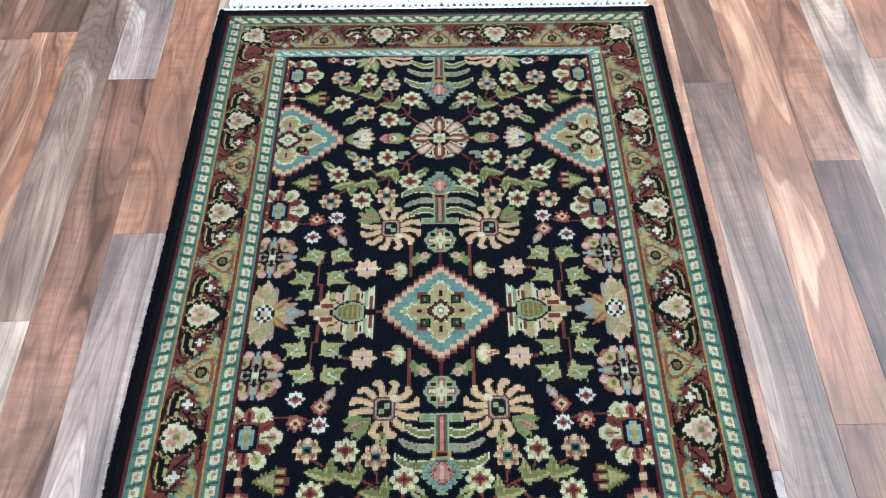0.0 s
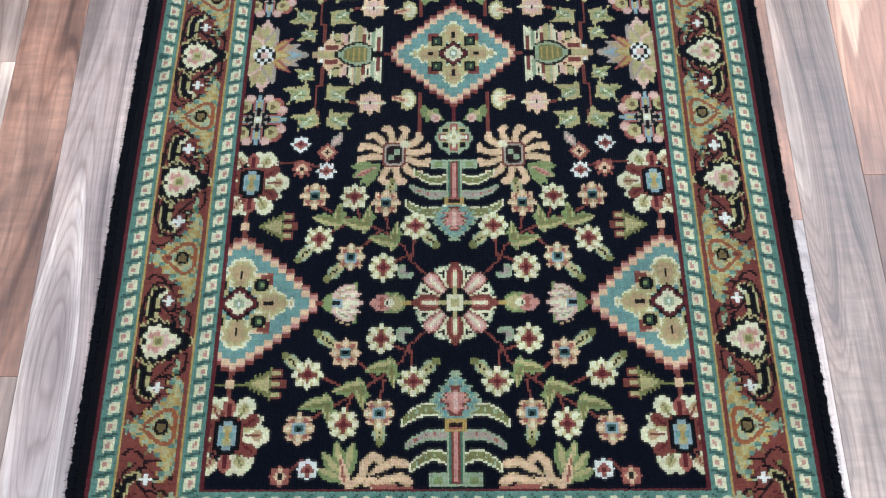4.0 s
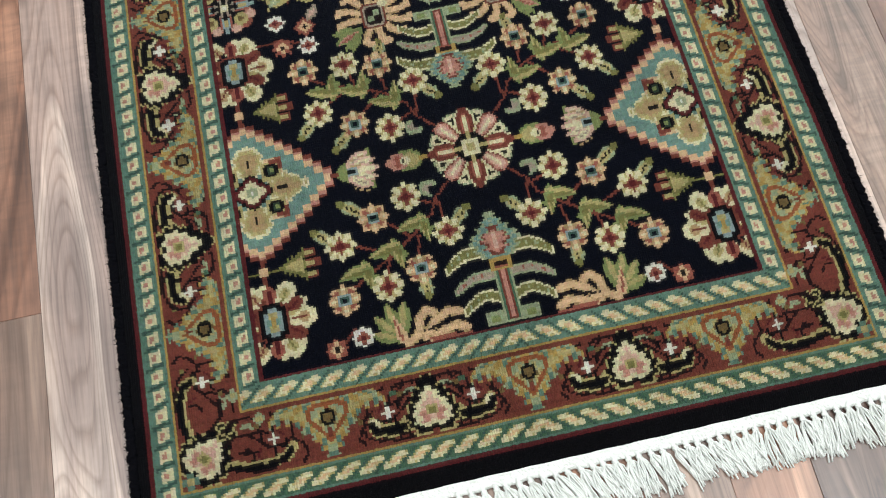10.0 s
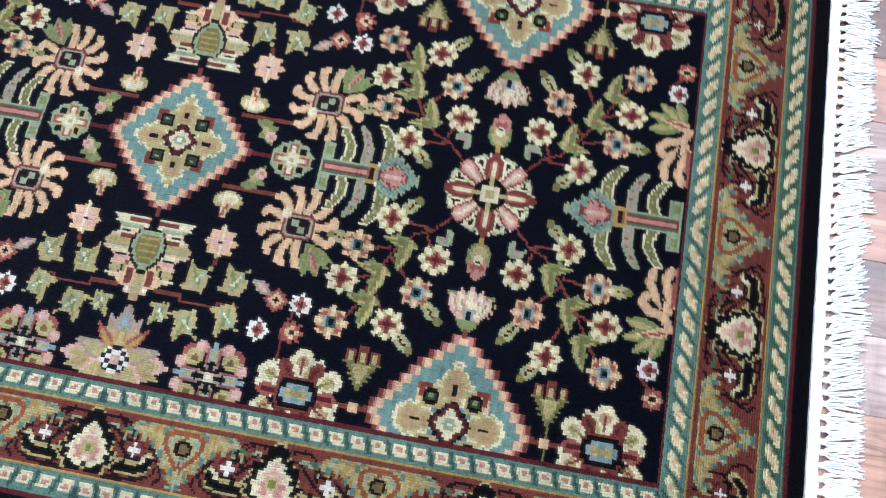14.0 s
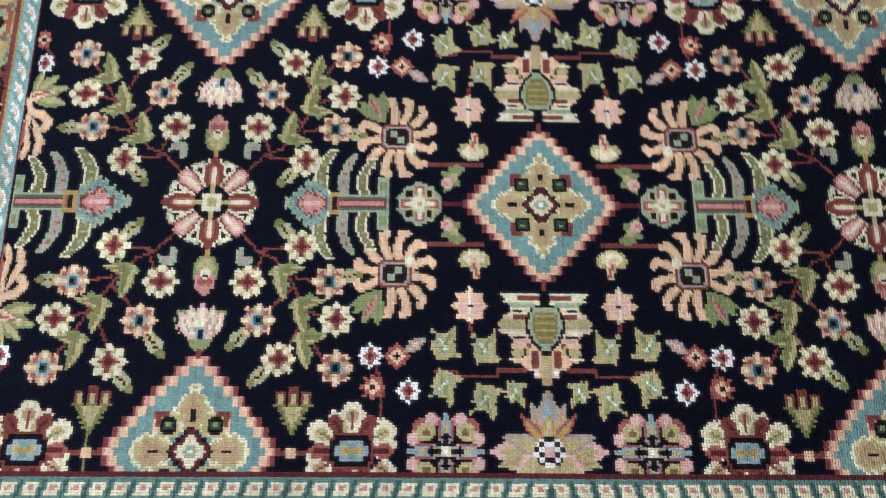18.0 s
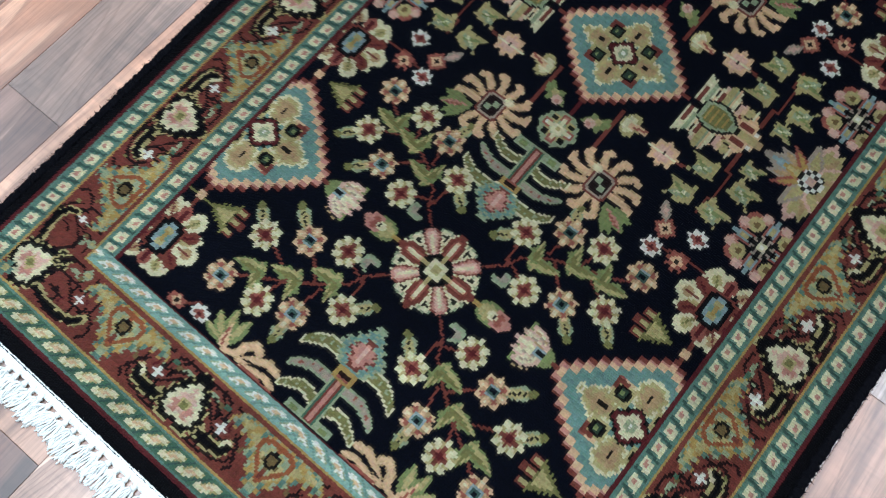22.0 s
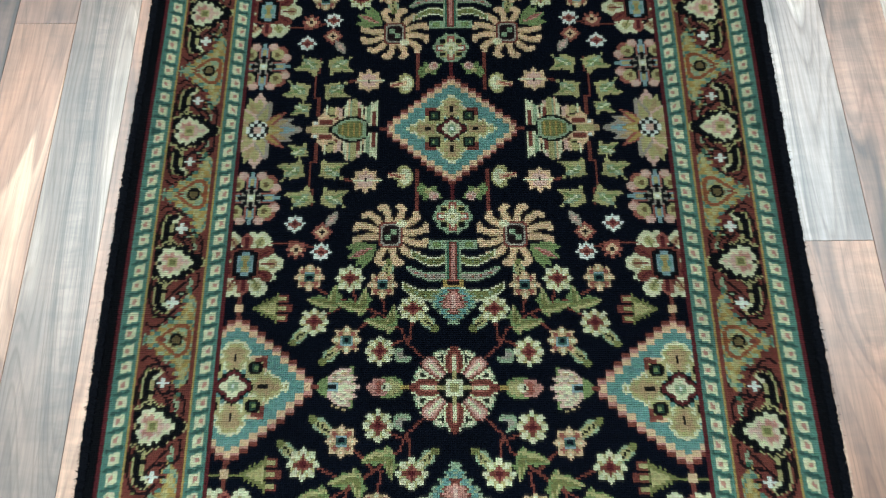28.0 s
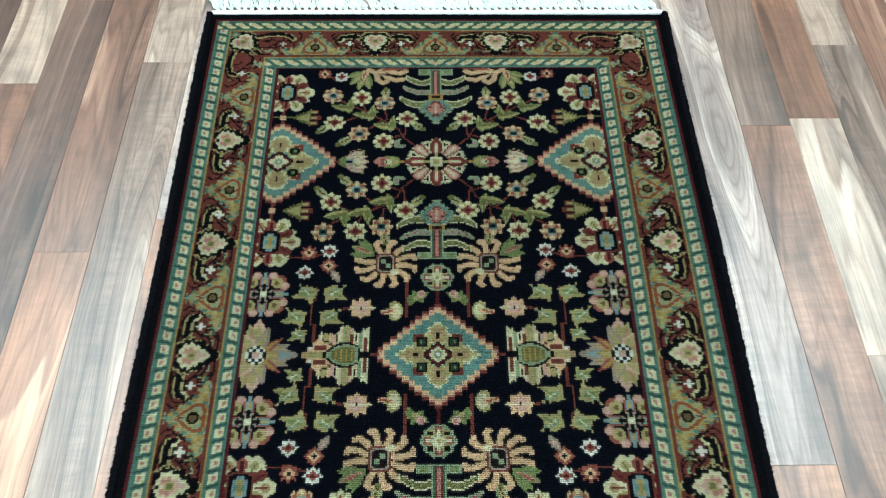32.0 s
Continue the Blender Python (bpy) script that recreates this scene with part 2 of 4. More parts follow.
# ---- the rug ----
# Wool dyes of the pile
DYES = {
    "navy": (6, 8, 18), "black": (11, 10, 13), "maroon": (86, 34, 36), "rust": (113, 59, 49), "brick": (148, 86, 72), "pink": (184, 130, 114),
    "rose": (206, 168, 148), "peach": (212, 176, 136), "tan": (172, 144, 104), "cream": (214, 204, 164), "white": (224, 219, 202), "olive": (120, 116, 68),
    "leaf": (126, 134, 84), "khaki": (174, 160, 108), "gold": (168, 138, 78), "aqua": (112, 140, 129), "sky": (140, 156, 153), "mint": (136, 166, 150), "teal": (62, 84, 74),
    "pine": (50, 64, 50), "bronze": (112, 92, 58), "sage": (150, 158, 124), "umber": (30, 18, 19), "ash": (160, 144, 126), "moss": (74, 102, 80),
    "sea": (96, 124, 108), "copper": (142, 82, 52),
}
DYE_NAMES = list(DYES)
KX, KY = 2.0, 2.05  # one knot, in mm
NX, NY = 338, 568
HALF_X, HALF_Y = NX * KX / 2, NY * KY / 2
gx, gy = np.meshgrid((np.arange(NX) + 0.5) * KX - HALF_X, (np.arange(NY) + 0.5) * KY - HALF_Y)
ACROSS, ALONG = np.abs(gx), np.abs(gy)
dye_of = np.zeros((NY, NX), dtype=int)
motif_of = np.zeros((NY, NX), dtype=int)
MOTIFS = {0: ("ground", "")}
ROSETTE = 285.0


class Motif:
    """One figure of the design, drawn in mm about its middle (u across, v along); the mirror images come with it."""

    def __init__(self, name, u, v, turn=0.0, flip=1, split=(None, None), label=""):
        self.key = 4 * len(MOTIFS) + 4
        for k in range(4):
            MOTIFS[self.key + k] = (name, label)
        a = radians(turn)
        p, q = ACROSS - u, (ALONG - v) * flip
        self.p, self.q = p * math.cos(a) + q * math.sin(a), -p * math.sin(a) + q * math.cos(a)
        self.r, self.a = np.hypot(self.p, self.q), np.arctan2(self.q, self.p)
        sx = u > 3 if split[0] is None else split[0]
        sy = v > 3 if split[1] is None else split[1]
        self.side = (gx > 0) * (1 if sx else 0) + (gy > 0) * (2 if sy else 0)

    def paint(self, mask, dye, where=None):
        if where is not None:
            mask = mask & where
        dye_of[mask] = DYE_NAMES.index(dye)
        motif_of[mask] = (self.key + self.side)[mask]
        return mask

    def disc(self, u, v, r):
        return np.hypot(self.p - u, self.q - v) < r

    def oval(self, u, v, a, b, turn=0.0):
        c, s = math.cos(radians(turn)), math.sin(radians(turn))
        p, q = self.p - u, self.q - v
        return ((p * c + q * s) / a) ** 2 + ((-p * s + q * c) / b) ** 2 < 1

    def leaf(self, u0, v0, u1, v1, wide, bias=0.5):
        """A pointed leaf from one point to another, widest at bias of its length."""
        du, dv = u1 - u0, v1 - v0
        n = math.hypot(du, dv)
        t = ((self.p - u0) * du + (self.q - v0) * dv) / (n * n)
        off = np.abs((self.p - u0) * dv - (self.q - v0) * du) / n
        t = np.clip(t, -0.01, 1.01)
        w = np.where(t < bias, np.clip(t / bias, 0, 1) ** 0.6, np.clip((1 - t) / (1 - bias), 0, 1) ** 0.7)
        return (off < wide / 2 * w) & (t > 0) & (t < 1)

    def line(self, points, wide):
        out = np.zeros_like(self.p, dtype=bool)
        for (a, b), (c, d) in zip(points, points[1:]):
            n = max(1e-6, (c - a) ** 2 + (d - b) ** 2)
            t = np.clip(((self.p - a) * (c - a) + (self.q - b) * (d - b)) / n, 0, 1)
            out |= np.hypot(self.p - a - t * (c - a), self.q - b - t * (d - b)) < wide / 2
        return out

    def stair(self, u, v, a, b, step, full=1.0):
        """A diamond with stepped edges, half-widths a across and b along, fuller than straight where full is over 1."""
        p, q = np.abs(self.p - u), np.abs(self.q - v)
        reach = np.clip((np.floor(p / step + 0.5) - 0.25) * step / a, 0, 1)
        return (q <= b * (1 - reach ** full) ** (1 / full)) & (p < a)

    def diamond(self, u, v, a, b):
        return np.abs(self.p - u) / a + np.abs(self.q - v) / b < 1

    def box(self, u, v, a, b):
        return (np.abs(self.p - u) < a) & (np.abs(self.q - v) < b)

    def scallop(self, r, n, depth, shift=0.0):
        return self.r < r * (1 + depth * np.cos(n * (self.a - shift)))


# -- field figures --
FIELD = (ACROSS < 222) & (ALONG < 461)
BOTH = ((ROSETTE, -1), (ROSETTE, 1))


def medallion(name, u, v, a, b, g, full):
    m = Motif(name, u, v, label="stepped diamond medallion, red, peach and blue-green with yellow petals")
    m.paint(m.stair(0, 0, a, b, a / 10, full), "rust", FIELD)
    m.paint(m.stair(0, 0, a - 3.0, b - 2.8, a / 10, full), "pink", FIELD)
    m.paint(m.stair(0, 0, a - 5.6, b - 5.2, a / 10, full), "peach", FIELD)
    m.paint(m.stair(0, 0, a - 11.5, b - 10.8, a / 10, full), "aqua", FIELD)
    corners4 = [(i, j) for i in (-1, 1) for j in (-1, 1)]
    for cu, cv in corners4:
        m.paint(m.box(cu * 25 * g, cv * 19 * g, 2.2, 7 * g) | m.box(cu * 19 * g, cv * 25 * g, 7 * g, 2.2), "peach", FIELD)
        m.paint(m.box(cu * 25 * g, cv * 24 * g, 2.6, 2.6), "brick", FIELD)
    for along, over, n in ((m.p, np.abs(m.q), a), (-m.p, np.abs(m.q), a), (m.q, np.abs(m.p), b), (-m.q, np.abs(m.p), b)):
        jag = 1.3 * np.sign(np.sin(along * math.pi / 4.1 + 0.7))
        tip = n - 24
        for c, inset in (("cream", 0.0), ("khaki", 2.8), ("tan", 7.0)):
            reach = np.interp(along, [10 * g, 18 * g, 26 * g, 33 * g, 39 * g, tip], [6, 11, 13.5 * g, 12 * g, 7, 1.8])
            m.paint((over < reach - inset + jag) & (along > 10 * g + inset) & (along < tip - inset * 1.2), c, FIELD)
        m.paint((over < 1.4) & (along > 21 * g) & (along < 29 * g), "black", FIELD)
    for cu, cv in corners4:
        m.paint(m.box(cu * 18 * g, cv * 16 * g, 9.4, 9.0), "khaki", FIELD)
        m.paint(m.box(cu * 25.5 * g, cv * 21 * g, 2.2, 5.0) | m.box(cu * 21 * g, cv * 24 * g, 5.0, 2.2), "rust", FIELD)
        m.paint(m.box(cu * 18 * g, cv * 16 * g, 5.4, 6.4) | m.box(cu * 18 * g, cv * 16 * g, 6.8, 4), "black", FIELD)
        m.paint(m.box(cu * 18 * g, cv * 16 * g, 3.4, 4.2), "pine", FIELD)
        m.paint(m.box(cu * 18.5 * g, cv * 16.5 * g, 1.2, 2.2), "leaf", FIELD)
    m.paint(m.stair(0, 0, 18 * g, 17 * g, 3), "black", FIELD)
    m.paint(m.stair(0, 0, 15.5 * g, 14.5 * g, 3), "maroon", FIELD)
    m.paint(m.stair(0, 0, 11 * g, 10.5 * g, 3), "cream", FIELD)
    m.paint(m.stair(0, 0, 6, 6, 3), "sage", FIELD)
    m.paint(m.box(0, 0, 1.5, 1.5), "white", FIELD)
    m.paint((np.abs(m.q) < 1.3) & (np.abs(m.p) > a - 6) & (np.abs(m.p) < a + 4), "rust", FIELD)


def rosette():
    m = Motif("rosette", 0, ROSETTE, label="round rosette of eight red, pink and cream petals")
    k = np.round(m.a / (math.pi / 4))
    t = np.abs(m.r * np.sin(m.a - k * math.pi / 4))
    along = m.r * np.cos(m.a - k * math.pi / 4)
    even = (k.astype(int) % 2) == 0
    between = m.a - (np.floor(m.a / (math.pi / 4)) + 0.5) * math.pi / 4
    half, halfal = np.abs(m.r * np.sin(between)), m.r * np.cos(between)
    m.paint(m.scallop(37.5, 16, 0.06, 0.0), "khaki")
    m.paint((half < 6) & (halfal > 27) & (halfal < 39), "sage")
    m.paint((half < 4.5) & (halfal > 33) & (halfal < 38), "cream")
    m.paint((half < 2.6) & (halfal > 24) & (halfal < 34), "black")
    petal = (along > 8) & (t < along * 0.4)
    m.paint(petal & (along < 40) & (t < 3.5 + (43 - along) * 0.5) & (t < 10.5), "cream")
    m.paint(petal & (along < 42) & (t < (45 - along) * 0.62) & (t < 8.8) & even, "rust")
    flare = np.interp(along, [10, 16, 30, 34, 40], [2.0, 3.6, 6.4, 6.6, 3.0])
    m.paint((along > 10) & (along < 40) & (t < flare + 1.4) & ~even, "rust")
    m.paint((along > 12) & (along < 39) & (t < flare) & ~even, "pink")
    m.paint((t < 4.4) & (along > 14) & (along < 35) & (t < (37 - along) * 0.5) & even, "brick")
    m.paint((t < 2.8) & (along > 15) & (along < 33) & even, "peach")
    m.paint((t < 1.2) & (along > 17) & (along < 31) & even, "cream")
    m.paint((along > 15) & (along < 36) & (t < flare * 0.62) & ~even, "rose")
    m.paint((along > 17) & (along < 34) & (t < 1.3) & ~even, "cream")
    m.paint(m.r < 15.5, "black")
    m.paint((t < 2.0) & (m.r < 16) & even, "khaki")
    m.paint(m.box(0, 0, 7.5, 8), "cream")
    m.paint(m.box(0, 0, 3.2, 3.6), "khaki")


def daisy(u, v, flip, blue, turn=0.0):
    m = Motif("daisy", u, v, turn, flip, label="small tan daisy with a blue eye" if blue else "small cream daisy with a red eye")
    m.paint(m.scallop(13.2, 8, 0.13), "peach" if blue else "cream", FIELD)
    spoke = np.cos(8 * m.a) < -0.45
    m.paint((m.r > 5) & (m.r < 12) & spoke, "tan" if blue else "khaki", FIELD)
    if blue:
        four = np.cos(4 * m.a) < -0.55
        m.paint((m.r > 5) & (m.r < 11.5) & four, "brick", FIELD)
        m.paint((m.r < 12) & (m.r > 9) & (np.cos(4 * m.a) > 0.8), "cream", FIELD)
        m.paint(m.box(0, 0, 5.4, 5), "sky", FIELD)
        m.paint(m.box(0, 0, 4.6, 3.6), "teal", FIELD)
        m.paint(m.box(0, 0, 2.6, 2), "navy", FIELD)
    else:
        m.paint(m.r < 5.8, "brick", FIELD)
        m.paint((np.minimum(np.abs(m.p), np.abs(m.q)) < 1.9) & (m.r < 8.6), "rust", FIELD)
        m.paint(m.r < 3.2, "maroon", FIELD)


def tail(u0, v0, u1, v1, flip):
    m = Motif("bud_leaf", u0, v0, 0, flip, label="narrow cream and olive bud leaf")
    du, dv = u1 - u0, (v1 - v0)
    m.paint(m.leaf(0, 0, du * 1.25, dv * 1.25, 13, 0.7), "sage", FIELD)
    m.paint(m.leaf(0, 0, du * 1.12, dv * 1.12, 9, 0.7), "khaki", FIELD)
    n = math.hypot(du, dv)
    s = ((m.p * du + m.q * dv) / n)
    m.paint(m.line([(du * 0.45, dv * 0.45), (du * 0.95, dv * 0.95)], 2.6) & (np.sin(s * 1.5) > -0.35), "black", FIELD)
    m.paint(m.disc(du * 1.15, dv * 1.15, 4), "olive", FIELD)


def chevron(u, v, flip):
    m = Motif("leaf_sprig", u, v, 0, flip, label="two green leaves on a red stem")
    for (a, b, c, d) in ((-3, -12, -7, 18), (-8, -6, 22, 2)):
        n = math.hypot(c - a, d - b)
        ou, ov = (d - b) / n * 2.2, -(c - a) / n * 2.2
        m.paint(m.leaf(a, b, c, d, 12.5, 0.45), "leaf", FIELD)
        m.paint(m.leaf(a + ou, b + ov, c, d, 6.5, 0.5), "khaki", FIELD)
        m.paint(m.leaf(a - ou * 0.6, b - ov * 0.6 + 2, c * 0.8, d * 0.8, 5.0, 0.5), "olive", FIELD)
        m.paint(m.disc(a + (c - a) * 0.6 - ou * 2.6, b + (d - b) * 0.6 - ov * 2.6, 2.2), "leaf", FIELD)
    m.paint(m.box(-7, -7, 2.0, 2.0), "khaki", FIELD)


def stems(points, flip, v=ROSETTE, name="stem"):
    m = Motif(name, 0, v, 0, flip, split=(True, True), label="thin rust-red stem")
    keep = m.line(points, 2.5)
    m.paint(keep & ((m.q >= 0) if v == ROSETTE else keep), "rust", FIELD)


def sprays():
    for v, flip in BOTH:
        inner = flip < 0  # the sprays between rosette and medallion are drawn closer together
        stems([(27, 28), (43, 42), (50, 58), (70, 74), (96, 86 if inner else 92), (118, 92 if inner else 104), (138, 104 if inner else 118)], flip)
        for pts in ([(43, 42), (39, 72)], [(50, 46), (66, 40)], [(66, 76), (70, 98)], [(72, 76), (100, 50)], [(94, 88), (101, 108)], [(94, 88), (134, 68)]):
            stems(pts, flip)
        for u, w in ((64, 66), (92, 84), (121, 88)) if inner else ((64, 66), (92, 86), (122, 101)):
            chevron(u, v + flip * w, flip)
        tails = (((39, 80), (21, 62)), ((134, 66), (151, 47)), ((102, 47), (121, 28)), ((69, 105), (63, 127))) if inner else (((39, 78), (21, 61)), ((137, 71), (156, 55)), ((103, 50), (127, 33)), ((70, 108), (69, 131)))
        for (u, w), (c, d) in tails:
            tail(u, v + flip * w, c, v + flip * w + (d - w), flip)
        heads = ((70, 36, False), (39, 80, False), (101, 112, False), (134, 66, False), (102, 47, True), (69, 105, True), (141, 113, True)) if inner else (
            (70, 36, False), (39, 78, False), (102, 118, False), (137, 71, False), (103, 50, True), (70, 108, True), (142, 122, True))
        for u, w, blue in heads:
            daisy(u, v + flip * w, flip, blue)
        m = Motif("hook_leaf", 48, v + flip * 32, 0, flip, label="small pale blue-green hooked leaf")
        m.paint(m.oval(0, 0, 9, 8), "sage", FIELD)
        m.paint(m.oval(0, 0, 6, 4), "ash", FIELD)
        m.paint(m.oval(-5, 3, 6, 4.5), "navy", FIELD)


def tulip(v, flip, s):
    """The winged tulip on the long axis: head towards the rosette, stem away from it."""
    m = Motif("tulip", 0, v, 0, flip, label="tulip with a pink head, pale stem and curled olive wings")
    q = m.q / s
    p = np.abs(m.p)

    def wing(ps, qs, wide, edge, inner, spots):
        bend, reach = np.interp(p, ps, qs), ps[-1]
        taper = np.interp(p, [8, 20, reach - 4, reach], [1.0, 1.0, 0.85, 0.6])
        m.paint((np.abs(q - bend) < wide / 2 * taper) & (p > 5) & (p < reach), edge, FIELD)
        m.paint((np.abs(q - bend) < (wide / 2 - 2.2) * taper) & (p > 5) & (p < reach - 2.5), inner, FIELD)
        m.paint((np.abs(q - bend) < 1.4) & (p > 12) & (p < reach - 6) & (np.sin(p * 0.75) > 0.3), spots, FIELD)

    wing([6, 16, 28, 40, 50], [38, 34, 33.5, 38, 46], 12.5, "cream", "olive", "sage")
    wing([6, 14, 24, 35, 46], [57, 55, 55, 59, 66], 9.6, "sage", "ash", "brick")
    wing([6, 14, 22, 32, 42], [77, 73, 72.5, 77, 84], 11.0, "cream", "olive", "sage")
    m.paint((np.abs(p - 16) < 8) & (np.abs(q - 93) < 5.4), "sage", FIELD)
    m.paint((np.abs(p - 16) < 5) & (np.abs(q - 93) < 2.6), "leaf", FIELD)
    m.paint((p < 9.0) & (q > 44) & (q < 99), "sage", FIELD)
    m.paint((p < 6.6) & (q > 44) & (q < 97), "moss", FIELD)
    m.paint((p < 4.8) & (q > 44) & (q < 96), "rust", FIELD)
    m.paint((p < 2.6) & (q > 48) & (q < 95), "pink", FIELD)
    head = np.interp(q, [0, 12, 24, 34, 44], [2, 12, 22, 20, 8]) + 1.8 * np.sign(np.sin(q * 1.0))
    m.paint((p < head) & (q > 0) & (q < 44), "sage", FIELD)
    m.paint((p < head - 3.5) & (q > 3) & (q < 42), "aqua", FIELD)
    m.paint((p < head - 8.5) & (q > 8) & (q < 40), "sage", FIELD)
    m.paint((p < head - 10) & (q > 12) & (q < 40), "rust", FIELD)
    m.paint((p < head - 12.5) & (q > 14) & (q < 38), "pink", FIELD)
    m.paint((p < 1.4) & (q > 18) & (q < 34), "rose", FIELD)
    m.paint((p < 9.5) & (np.abs(q - 47) < 5), "gold", FIELD)
    m.paint((p < 7) & (np.abs(q - 47) < 2), "umber", FIELD)
    m.paint((p < 7) & (np.abs(q - 50) < 1.1), "brick", FIELD)


def fan(u, v, flip):
    m = Motif("fan_flower", u, v, 0, flip, label="large peach fan flower with curled petals and a red eye")
    cu, cv = 0, 0
    for k in range(12):
        deg = -170 + k * 30.0
        a = radians(deg)
        du, dv = math.sin(a), -math.cos(a)
        # the leaf sits outwards, away from the medallion
        if du > 0.5 and dv > 0.5:
            continue
        tu, tv = cu + du * 15, cv + dv * 15
        eu, ev = cu + du * 35, cv + dv * 31
        m.paint(m.line([(tu, tv), (cu + du * 25 + dv * 1.5, cv + dv * 23 - du * 1.5), (eu, ev)], 7.6), "tan", FIELD)
        m.paint(m.line([(tu, tv), (cu + du * 25 + dv * 1.5, cv + dv * 23 - du * 1.5), (eu, ev)], 5.6), "peach", FIELD)
        m.paint(m.line([(eu, ev), (eu - dv * 4.5 + du * 1, ev + du * 4.5 + dv * 1)], 7.2), "peach", FIELD)
        m.paint(m.line([(cu + du * 19 - dv * 3.6, cv + dv * 18 + du * 3.6), (cu + du * 28 - dv * 4.6, cv + dv * 26 + du * 4.6)], 2.2), "umber", FIELD)
    m.paint(m.box(cu, cv, 13, 11.5) | m.box(cu, cv, 10, 14), "rust", FIELD)
    m.paint(m.box(cu, cv, 11, 9.5) | m.box(cu, cv, 8, 12), "ash", FIELD)
    m.paint(m.box(cu, cv, 8.4, 7.4) | m.box(cu, cv, 6, 9.4), "umber", FIELD)
    m.paint(m.box(cu - 3.5, cv - 3, 3.4, 3.6) | m.box(cu + 3, cv + 3.4, 3.6, 3.4), "sage", FIELD)
    m.paint(m.disc(cu - 11, cv - 12, 4.2), "cream", FIELD)
    m2 = Motif("fan_leaf", u, v, 0, flip, label="green and pink leaf of the fan flower")
    for c, d, w in ((43, 26, 13), (34, 34, 11), (45, 14, 10), (28, 37, 8)):
        m2.paint(m2.leaf(14, 12, c, d, w, 0.6), "leaf", FIELD)
    m2.paint(m2.leaf(18, 14, 40, 26, 6), "pink", FIELD)
    m2.paint(m2.line([(22, 17), (35, 24)], 2), "brick", FIELD)


def outer_fan():
    """The fan flower by the end border, cut by it: a leaf and three curled petals."""
    m = Motif("fan_flower", 0, 0, split=(True, True), label="peach fan flower cut by the end border")
    for pts in ([(94, 458), (84, 452), (81, 438), (74, 432), (68, 435)], [(78, 456), (68, 443), (56, 437), (46, 439)], [(72, 459), (60, 453), (50, 451), (42, 455)]):
        m.paint(m.line(pts, 8.4), "tan", FIELD)
        m.paint(m.line(pts, 6.6), "peach", FIELD)
    m.paint(m.line([(76, 451), (66, 447)], 2.0), "navy", FIELD)
    m.paint(m.line([(74, 459), (40, 460)], 3.0), "brick", FIELD)
    m2 = Motif("fan_leaf", 0, 0, split=(True, True), label="green and pink leaf of the fan flower")
    for u, v, w in ((92, 419, 14), (108, 418, 13), (120, 428, 13), (125, 443, 11)):
        m2.paint(m2.leaf(98, 456, u, v, w, 0.6), "leaf", FIELD)
        m2.paint(m2.leaf(99, 452, u, v, w * 0.45, 0.6), "khaki", FIELD)
    m2.paint(m2.leaf(97, 459, 104, 430, 11, 0.3), "peach", FIELD)
    m2.paint(m2.line([(99, 454), (103, 436)], 2.2), "brick", FIELD)


def bell(v, flip):
    m = Motif("bell_flower", 177, v, 0, flip, label="olive bell flower with three red prongs")
    m.paint((m.p > -8) & (m.p < 17) & (np.abs(m.q) < (19 - m.p) * 0.58 + 1.0 * np.sign(np.sin(m.p * 1.6))), "olive", FIELD)
    m.paint((m.p > -5) & (m.p < 12) & (np.abs(m.q) < (15 - m.p) * 0.4), "khaki", FIELD)
    for off in (-10.5, 0, 10.5):
        m.paint(m.box(-12 - (off == 0) * 2, off, 6 + (off == 0) * 2, 3.4), "rust", FIELD)
        m.paint(m.box(-11, off, 5, 1.6), "khaki", FIELD)
    for off in (-5.2, 5.2):
        m.paint(m.box(-10, off, 5, 1.7), "black", FIELD)
    m.paint(m.line([(17, 0), (44, 0)], 2.0), "olive", FIELD)
    m.paint(m.line([(31, -16), (31, 16)], 2.4), "rust", FIELD)
    m.paint(m.box(31, 0, 4.2, 4.2), "peach", FIELD)


